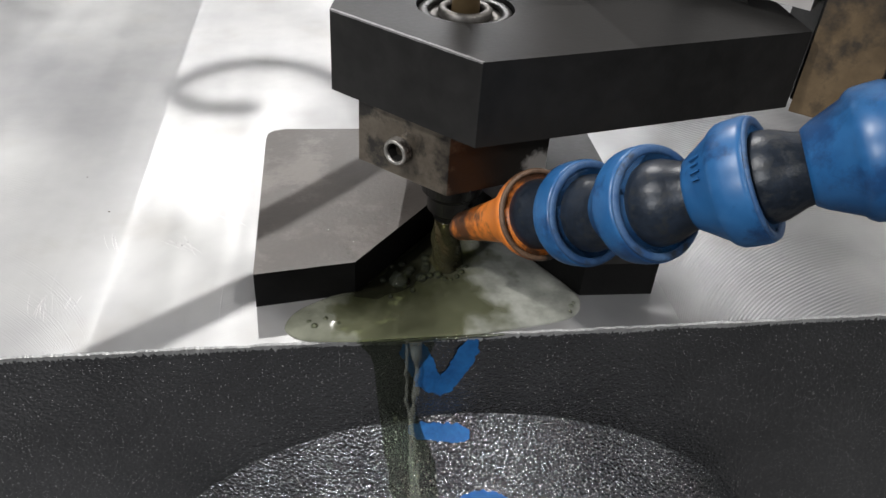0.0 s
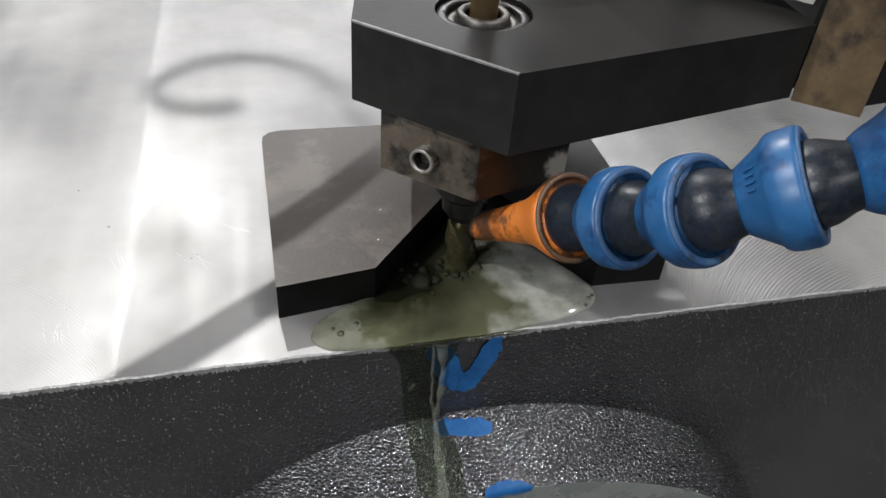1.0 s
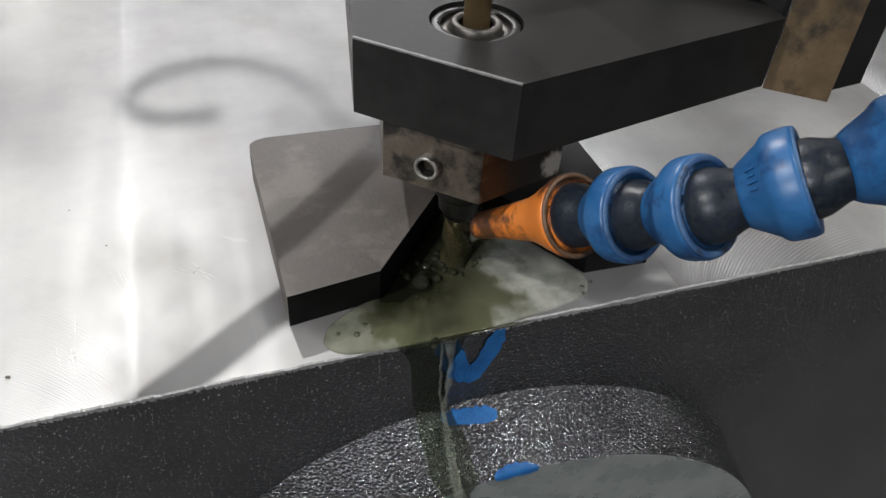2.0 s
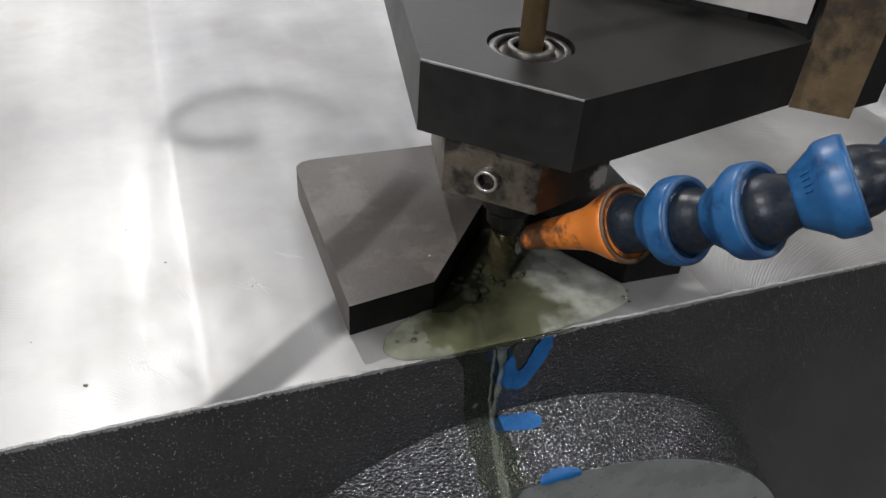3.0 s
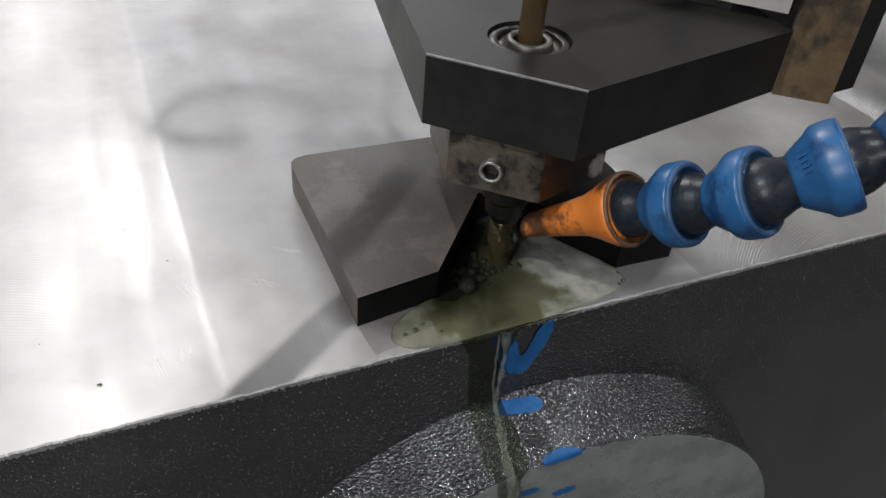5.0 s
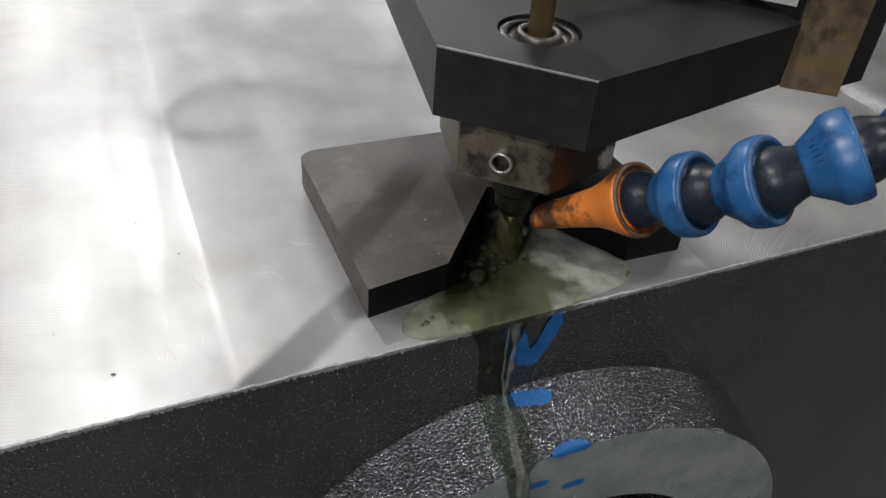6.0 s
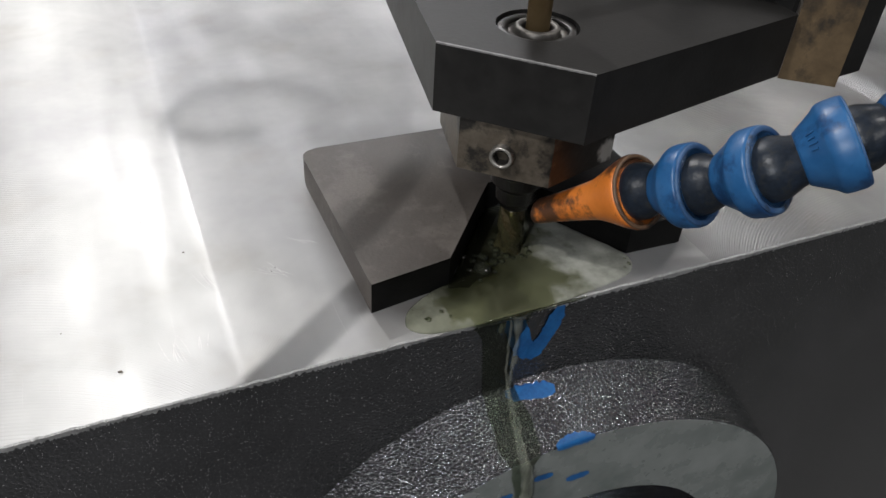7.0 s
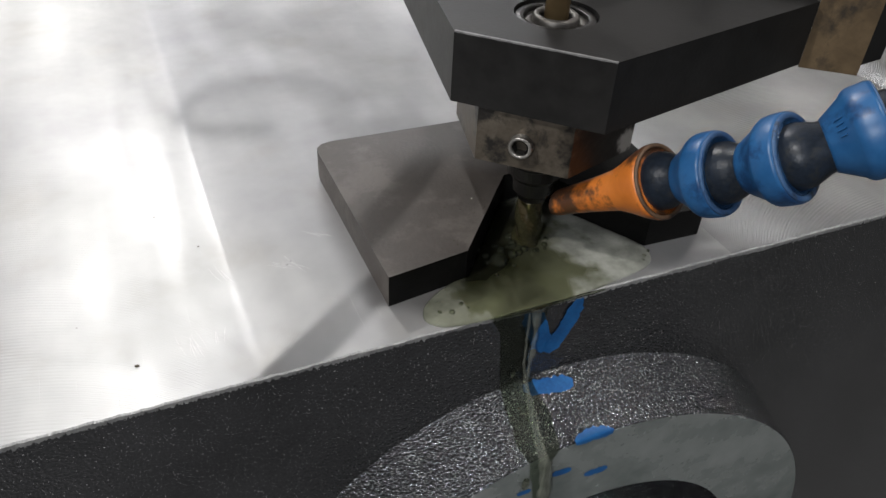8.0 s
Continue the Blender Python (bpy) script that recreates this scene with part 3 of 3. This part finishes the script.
# ---- coolant nozzle and jointed hose ----
def hose():
    it = thing("coolant_hose", "jointed blue plastic coolant hose with an orange nozzle", "coolant hose")
    line = [Vector(p) for p in ((1.86, 1.70, 2.30), (2.97, -1.25, 4.63), (3.56, -2.64, 5.58), (4.16, -4.0, 6.70), (5.42, -4.83, 7.70), (7.0, -5.5, 8.62), (8.7, -6.2, 9.7), (10.3, -6.6, 10.6), (12.0, -6.7, 11.3), (13.8, -6.6, 11.8), (15.6, -6.4, 12.0), (17.4, -6.2, 11.9))]
    # Orange nozzle: a blunt tube that widens late into a socket ring
    m = along(line[0], line[1])
    L = (line[1] - line[0]).length
    prof = [(0.20, 0.5), (0.24, 0.05), (0.30, 0.0), (0.37, 0.03), (0.40, 0.12), (0.42, 0.5), (0.445, 1.0), (0.48, 1.5), (0.52, 1.95), (0.58, L - 1.45), (0.72, L - 1.0), (0.87, L - 0.62), (0.97, L - 0.35), (1.01, L - 0.2), (1.02, L - 0.06)]
    bm = lathe(prof, m, 44)
    # The mouth is cut aslant and a little flattened
    back = m.inverted()
    for v in bm.verts:
        q = back @ v.co
        f = max(0.0, 1 - q.z / 1.4)
        q.x *= 1 + 0.08 * f
        q.y *= 1 - 0.06 * f
        q.z += 0.35 * f * q.y
        v.co = m @ q
    noz = part("nozzle", bm, ORANGE, it, "orange plastic nozzle smeared with black grime", smooth=True)
    lip = [(1.02, L - 0.06), (1.0, L), (0.93, L), (0.90, L - 0.03), (0.87, L - 0.5), (0.6, L - 0.8)]
    part("worn_lip", lathe(lip, m, 44), TAN, noz, "scuffed grimy lip", smooth=True)
    for k in range(1, len(line) - 1):
        a, b = line[k], line[k + 1]
        m = along(a, b)
        D = (b - a).length
        # Ball that sits in the socket below, pinched waist, then a flare to a broad banded lip
        seg = [(0.3, -0.55), (0.62, -0.45), (0.75, -0.22), (0.775, -0.02), (0.75, 0.18), (0.68, 0.36), (0.62, 0.5), (0.59, 0.64), (0.56, 0.8)]
        part("ball_joint", lathe(seg, m, 36), BALL, it, "grimy blue ball of a hose joint, darkened for shade", smooth=True)
        s = [(0.54, 0.60), (0.62, 0.62), (0.66, 0.68), (0.71, 0.76), (0.93, D - 0.70), (0.98, D - 0.66), (1.02, D - 0.61), (1.055, D - 0.54), (1.07, D - 0.4), (1.07, D - 0.14), (1.045, D - 0.05)]
        sock = part("socket", lathe(s, m, 44), BLUE, it, smooth=True)
        lip = [(1.045, D - 0.05), (1.02, D - 0.01), (0.985, D), (0.92, D), (0.89, D - 0.03), (0.86, D - 0.3), (0.7, D - 0.6)]
        part("worn_lip", lathe(lip, m, 44), LIP, sock, "scuffed paler lip", smooth=True)
        if k == 3:
            # Raised moulded marks on the flare, towards the upper side
            up = m.to_3x3().inverted() @ Vector((-0.55, -0.35, 0.75))
            turn = math.atan2(up.y, up.x)
            bm = bmesh.new()
            for j in range(4):
                spot = m @ Matrix.Rotation(turn - 0.22 + 0.15 * j, 4, "Z") @ Matrix.Translation((0.865, 0, D - 0.86)) @ Matrix.Rotation(radians(24), 4, "Y") @ Matrix.Diagonal((0.04, 0.035, 0.2 - 0.05 * (j % 2), 1))
                bmesh.ops.create_cube(bm, size=1.0, matrix=spot)
            part("moulded_mark", bm, BLUE, sock, "raised moulded bars in the blue plastic")


hose()


# ---- flexible cable that hangs above and behind the work ----
def cable():
    it = thing("hanging_cable", "black flexible cable hanging in a loop above the work", "cable")
    lamp_at = Vector(KEY) / CM
    trace = [(24, 70, 0.5, 0), (20, 62, 0.6, 0), (14, 52, 10, 0), (5.2, 21, 0), (3.9, 18.1, 0), (1.7, 13.7, 0), (1.6, 11.2, 0), (1.3, 8.7, 1.11), (-0.1, 7.1, 1.11), (-1.7, 5.45, 1.11), (-3.4, 3.75, 1.11), (-4.1, 2.1, 0), (-6.4, 0.3, 0), (-9.0, -1.5, 0)]
    loop = [(7.0, 16.4, 0), (4.4, 11.5, 0), (1.2, 9.9, 0), (-0.3, 11.8, 0), (-0.2, 14.7, 0), (-2.3, 17.4, 0), (-4.8, 17.9, 0), (-7.3, 16.3, 0), (-7.9, 14.2, 0), (-6.2, 13.0, 0), (-4.2, 13.4, 0)]
    for name, pts, height, r in (("cable_run", trace, 0.07, 0.4), ("cable_loop", loop, 0.24, 0.27)):
        cu = bpy.data.curves.new(name, "CURVE")
        cu.dimensions, cu.bevel_depth, cu.bevel_resolution = "3D", r * CM, 4
        sp = cu.splines.new("NURBS")
        sp.points.add(len(pts) - 1)
        sp.use_endpoint_u = True
        for p, q in zip(sp.points, pts):
            w = Vector(q).lerp(lamp_at, height) if len(q) == 3 else Vector(q[:3])
            p.co = (*(w * CM), 1)
        tmp = bpy.data.objects.new(name, cu)
        me = bpy.data.meshes.new_from_object(tmp)
        bpy.data.objects.remove(tmp)
        for f in me.polygons:
            f.use_smooth = True
        me.materials.clear()
        me.materials.append(DARK)
        ob = new(name, me)
        ob.parent = it


cable()


# ---- swarf and spatter ----
def chips():
    random.seed(8)
    spots = [(-10.62, 1.53, 0.055), (-8.3, 6.22, 0.035), (-12.0, 3.6, 0.02), (-5.9, 4.35, 0.022), (-5.75, 4.5, 0.018), (-9.4, 8.3, 0.025)]
    for x, y, r in spots:
        bm = bmesh.new()
        bmesh.ops.create_icosphere(bm, subdivisions=1, radius=r)
        for v in bm.verts:
            v.co = Vector((v.co.x * 1.3, v.co.y, v.co.z * 0.5)) * random.uniform(0.7, 1.2) + Vector((x, y, r * 0.4))
        tagged(part("metal_chip", bm, COLLAR), "tiny dark metal chip lying on the milled steel", "chip", "chips on the steel")


chips()


def scratches():
    """Fans of fine bright scratches in the milled face."""
    random.seed(17)
    bm = bmesh.new()
    for cx, cy, count, length, lean in ((-9.35, 1.35, 7, 0.95, 1.75), (-8.55, 1.5, 3, 0.6, 1.5), (-6.0, 4.3, 5, 0.6, 2.6), (-5.6, 3.9, 4, 0.9, 2.2), (-4.6, 5.4, 6, 0.5, 2.5), (-7.9, 4.2, 4, 0.9, 1.9)):
        for k in range(count):
            x, y = cx + 0.1 * k + random.uniform(-0.05, 0.05), cy + random.uniform(-0.2, 0.2)
            a, bend = lean + random.uniform(-0.18, 0.18), random.uniform(-0.5, 0.2)
            w, n = random.uniform(0.004, 0.009), 8
            last = None
            for i in range(n + 1):
                s = i / n
                half = w * (1 - (2 * s - 1) ** 2) + 0.001
                ux, uy = math.cos(a + bend * s), math.sin(a + bend * s)
                pair = (bm.verts.new((x - uy * half, y + ux * half, 0.004)), bm.verts.new((x + uy * half, y - ux * half, 0.004)))
                if last:
                    bm.faces.new((last[0], last[1], pair[1], pair[0]))
                last = pair
                x, y = x + ux * length / n, y + uy * length / n
    tagged(part("scratches", bm, NICK), "fine bright curved scratches in the milled steel", "scratches", kind="stuff")


scratches()


def spatter():
    """Fine droplets of coolant on the notched plate."""
    random.seed(5)
    bm = bmesh.new()
    for _ in range(70):
        s = random.random()
        x = -0.9 + 2.6 * s - abs(random.gauss(0, 0.9)) - 0.12
        y = 1.9 + 3.3 * s + random.gauss(0, 0.5)
        if x < -3.2 or y < 2.0 or y > 8.5 or (y - 1.83) < (x + 0.95) * 1.18 + 0.15:
            continue
        r = random.choice((0.012, 0.015, 0.018, 0.028))
        bmesh.ops.create_icosphere(bm, subdivisions=2, radius=r, matrix=Matrix.Translation((x, y, 1.112)) @ Matrix.Diagonal((1, 1, 0.6, 1)))
    tagged(part("coolant_droplets", bm, BUBBLE, smooth=True), "tiny clear coolant droplets on the dark plate", "droplets", kind="stuff")


# ---- coolant ----
def puddle():
    it = thing("coolant_puddle", "shallow puddle of greenish milky coolant in the plate's notch", "puddle", kind="stuff")
    rim = [(-2.8, 0.75), (-2.82, 0.45), (-2.6, 0.18), (-2.2, 0.0), (-1.4, -0.08), (-0.6, -0.12), (0.4, -0.14), (1.4, -0.12), (2.3, -0.04), (3.2, 0.08), (4.1, 0.22), (4.75, 0.38), (5.1, 0.62), (5.28, 0.95), (5.3, 1.3), (5.05, 1.9), (4.55, 2.75), (3.85, 4.0), (3.1, 5.25), (2.0, 5.25), (1.0, 4.15), (0.0, 2.95), (-0.9, 1.86), (-1.6, 1.7), (-2.2, 1.4), (-2.6, 1.1)]
    dense = []
    n = len(rim)
    for i in range(n):
        p0, p1, p2, p3 = (Vector(rim[(i + k) % n]) for k in (-1, 0, 1, 2))
        for s in (0, 0.25, 0.5, 0.75):
            dense.append(0.5 * (2 * p1 + (p2 - p0) * s + (2 * p0 - 5 * p1 + 4 * p2 - p3) * s * s + (3 * p1 - p0 - 3 * p2 + p3) * s ** 3))
    c = Vector((1.4, 1.9))
    bm = bmesh.new()
    rings = []
    for f, h in ((1.0, 0.002), (0.998, 0.03), (0.985, 0.065), (0.96, 0.095), (0.92, 0.115), (0.85, 0.125), (0.7, 0.13), (0.45, 0.13), (0.2, 0.13)):
        row = []
        for p in dense:
            q = c + (p - c) * f
            hh = h + (0.02 * noise.noise((q.x * 1.3, q.y * 1.3, 0)) if f < 0.95 else 0)
            row.append(bm.verts.new((q.x, q.y, hh)))
        rings.append(row)
    m = len(dense)
    for a, b in zip(rings, rings[1:]):
        for i in range(m):
            bm.faces.new((a[i], a[(i + 1) % m], b[(i + 1) % m], b[i]))
    bm.faces.new(rings[-1])
    part("pool", bm, LIQUID, it, smooth=True)
    # Bright bead where the pool laps over the edge
    bm = bmesh.new()
    rows = []
    for i in range(61):
        x = -0.6 + 3.5 * i / 60
        y = -0.17 + 0.035 * noise.noise((x * 1.7, 1, 1)) + 0.02 * max(0, x - 1.5)
        r = 0.05 * (0.5 + 0.5 * min(1, min(i, 60 - i) / 8)) * (1 + 0.5 * noise.noise((x * 4, 2, 2)))
        rows.append([bm.verts.new((x, y + r * math.cos(a), 0.05 + r * math.sin(a))) for a in (2 * math.pi * j / 8 for j in range(8))])
    for a, b in zip(rows, rows[1:]):
        for j in range(8):
            bm.faces.new((a[j], a[(j + 1) % 8], b[(j + 1) % 8], b[j]))
    part("bead", bm, BUBBLE, it, smooth=True)
    # Film running over the edge and down the front
    path = [(0.15, 0.1, 1.15), (0.12, -0.3, 0.95), (0.1, -0.9, 0.65), (0.05, -1.8, 0.52), (0.1, -2.8, 0.5), (0.3, -3.6, 0.6), (0.5, -4.3, 0.72), (0.55, -4.9, 0.7), (0.62, -5.6, 0.42), (0.72, -6.6, 0.32), (0.88, -7.7, 0.3), (0.95, -8.6, 0.3)]
    bm = bmesh.new()
    rows = []
    for i in range(81):
        s = i / 80 * (len(path) - 1)
        k = min(int(s), len(path) - 2)
        f = s - k
        x, z, w = (path[k][j] * (1 - f) + path[k + 1][j] * f for j in range(3))
        row = []
        for j in range(17):
            v = j / 8 - 1
            px = x + v * w + 0.12 * noise.noise((i * 0.12, 4 if v > 0 else 9, 1))
            thick = 0.02 + 0.10 * (1 - v * v) * (1 + 0.5 * noise.noise((px * 2.5, z * 1.4, 2)))
            y = front_y(px, z) - thick if z < -0.05 else -0.12 - thick
            row.append(bm.verts.new((px, y, min(z, 0.12))))
        rows.append(row)
    for a, b in zip(rows, rows[1:]):
        for j in range(16):
            bm.faces.new((a[j], a[j + 1], b[j + 1], b[j]))
    part("running_film", bm, STREAM, it, "thin sheet of coolant running down the front", smooth=True)


puddle()


def sludge():
    """Black sheet under the coolant that paints in the shade of the notch."""
    edge = [(-1.0, 1.72), (-0.35, 1.5), (0.35, 1.85), (0.95, 2.35), (1.5, 3.1), (2.3, 4.0), (3.2, 4.7), (2.95, 5.2), (2.05, 5.2), (0.55, 3.5)]
    bm = bmesh.new()
    n = len(edge)
    ring = []
    for i in range(n):
        a, b = Vector(edge[i]), Vector(edge[(i + 1) % n])
        for s in (0, 0.2, 0.4, 0.6, 0.8):
            p = a.lerp(b, s)
            k = 0.16 * noise.noise((p.x * 2.2, p.y * 2.2, 6))
            ring.append(bm.verts.new((p.x + k, p.y - k, 0.006)))
    hub = bm.verts.new((1.1, 3.5, 0.03))
    for a, b in zip(ring, ring[1:] + ring[:1]):
        bm.faces.new((a, b, hub))
    tagged(part("notch_shade_sheet", bm, SHADE_BLACK, smooth=True), "black sheet under the coolant that paints in the notch's shade", "sludge", kind="stuff")


sludge()


def splash():
    """Coolant that wraps the turning drill and runs down into the pool."""
    it = thing("coolant_splash", "murky coolant wrapping the turning drill above the puddle", "liquid", kind="stuff")
    bm = bmesh.new()
    rings = []
    for i in range(22):
        z = 1.75 - 1.62 * i / 21
        row = []
        for j in range(28):
            a = 2 * math.pi * j / 28
            r = 0.40 + 0.05 * noise.noise((3 * math.cos(a), 3 * math.sin(a), z * 2.5)) + 0.5 * max(0, 0.45 - z) ** 1.5 + 0.06 * math.sin(3 * a + 5 * z)
            row.append(bm.verts.new((AXIS.x + r * math.cos(a), AXIS.y + r * math.sin(a), z)))
        rings.append(row)
    for a, b in zip(rings, rings[1:]):
        for j in range(28):
            bm.faces.new((a[j], a[(j + 1) % 28], b[(j + 1) % 28], b[j]))
    part("drill_sheath", bm, SHEATH, it, "greenish coolant wrapped round the drill", smooth=True)


splash()


def rivulets():
    """Twisting strands of coolant inside the running film."""
    it = thing("coolant_stream", "twisting milky strands of coolant running down the front", "liquid", kind="stuff")
    random.seed(21)
    for k, (x0, w0, phase) in enumerate(((0.5, 0.085, 0.0), (0.2, 0.045, 1.7))):
        bm = bmesh.new()
        rows = []
        for i in range(111):
            z = 0.12 - i * 0.075
            x = x0 + (0.6 - x0) * min(1, i / 50) + 0.3 * max(0, (i - 70) / 40) + 0.08 * math.sin(i * 0.09 + phase) + 0.05 * noise.noise((i * 0.2, k, 3))
            w = w0 * (1.0 + 0.6 * noise.noise((i * 0.16, k + 5, 1)) + (1.6 * max(0, 1 - i / 14) + 1.6 * max(0, min(1, (i - 55) / 20)) if k == 0 else 0))
            row = []
            for j in range(9):
                a = math.pi * j / 8
                px = x - w * math.cos(a)
                y = (front_y(px, z) if z < -0.05 else -0.12) - 0.10 - 0.9 * w * math.sin(a) * (0.6 if z > -0.3 else 1.0)
                row.append(bm.verts.new((px, y, z)))
            rows.append(row)
        for a, b in zip(rows, rows[1:]):
            for j in range(8):
                bm.faces.new((a[j], a[j + 1], b[j + 1], b[j]))
        part("strand", bm, RIVULET, it, smooth=True)


rivulets()


def bubbles():
    made = []
    random.seed(11)
    # One large bubble, a froth ring round the tool; side lobe and right tip domes added as glints
    spots = [(0.3, 2.05, 0.29), (0.82, 2.2, 0.17), (0.55, 2.5, 0.14), (0.2, 2.55, 0.12), (0.75, 2.75, 0.13), (0.0, 2.3, 0.1), (1.15, 2.35, 0.12), (0.4, 2.85, 0.1), (1.0, 2.6, 0.09), (0.05, 2.8, 0.08), (0.75, 1.75, 0.08), (0.1, 1.6, 0.07), (-2.05, 0.55, 0.09), (-1.75, 0.78, 0.07), (-2.35, 0.62, 0.06), (-1.5, 0.45, 0.05), (5.02, 0.7, 0.07), (4.9, 0.52, 0.05), (5.16, 0.95, 0.05)]
    for k in range(13):
        a = radians(150 + 15 * k)
        reach = 0.58 + 0.16 * random.random()
        spots.append((AXIS.x + reach * math.cos(a), AXIS.y + reach * math.sin(a), random.choice((0.06, 0.08, 0.1, 0.14))))
    for x, y, r in spots:
        bm = bmesh.new()
        bmesh.ops.create_uvsphere(bm, u_segments=24, v_segments=14, radius=r)
        bmesh.ops.scale(bm, vec=(1, 1, 0.72), verts=bm.verts)
        ob = tagged(part("bubble", bm, BUBBLE, smooth=True), "clear round coolant bubble or glint dome floating on the puddle", "bubble", "bubbles on the puddle")
        made.append((ob, x, y, r))
    return made


spatter()
BUBBLES = bubbles()


def drops():
    """Swells of coolant that run down the film one after another."""
    made = []
    for k in range(14):
        bm = bmesh.new()
        bmesh.ops.create_icosphere(bm, subdivisions=3, radius=1.0)
        r = 0.10 + 0.05 * ((k * 7) % 5) / 4
        for v in bm.verts:
            v.co = Vector((v.co.x * r, v.co.y * r * 0.45, v.co.z * r * 2.0))
        ob = tagged(part("coolant_drop", bm, BUBBLE, smooth=True), "clear drop of coolant sliding down the wet front", "drop", "drops in the stream")
        made.append((ob, -0.5 + 0.62 * k, 0.12 + 0.22 * math.sin(k * 2.4)))
    return made


DROPS = drops()


def motions():
    for ob, start, x in DROPS:
        rows = []
        for i in range(41):
            t = i * 0.2
            z = min(0.0, -6.0 * (t - start))
            z = max(z, -26.0)
            px = x + 0.12 * math.sin(z * 0.9)
            y = front_y(px, z) - 0.13 if -8.2 < z < -0.05 else (0.6 if z >= -0.05 else front_y(px, -8.2) - 0.13)
            rows.append((t, pose(px * CM, y * CM, (z if z < -0.05 else -0.5) * CM)))
        walk(ob, rows)
    for k, (ob, x, y, r) in enumerate(BUBBLES):
        rows = []
        for i in range(17):
            t = i * 0.5
            a = 0.9 * t + k
            rows.append((t, pose((x + 0.10 * math.sin(a) + 0.06 * math.sin(2.3 * a)) * CM, (y + 0.10 * math.cos(0.8 * a)) * CM, (0.11 + 0.15 * r) * CM, 0, 0, 20 * math.sin(a))))
        walk(ob, rows)


motions()
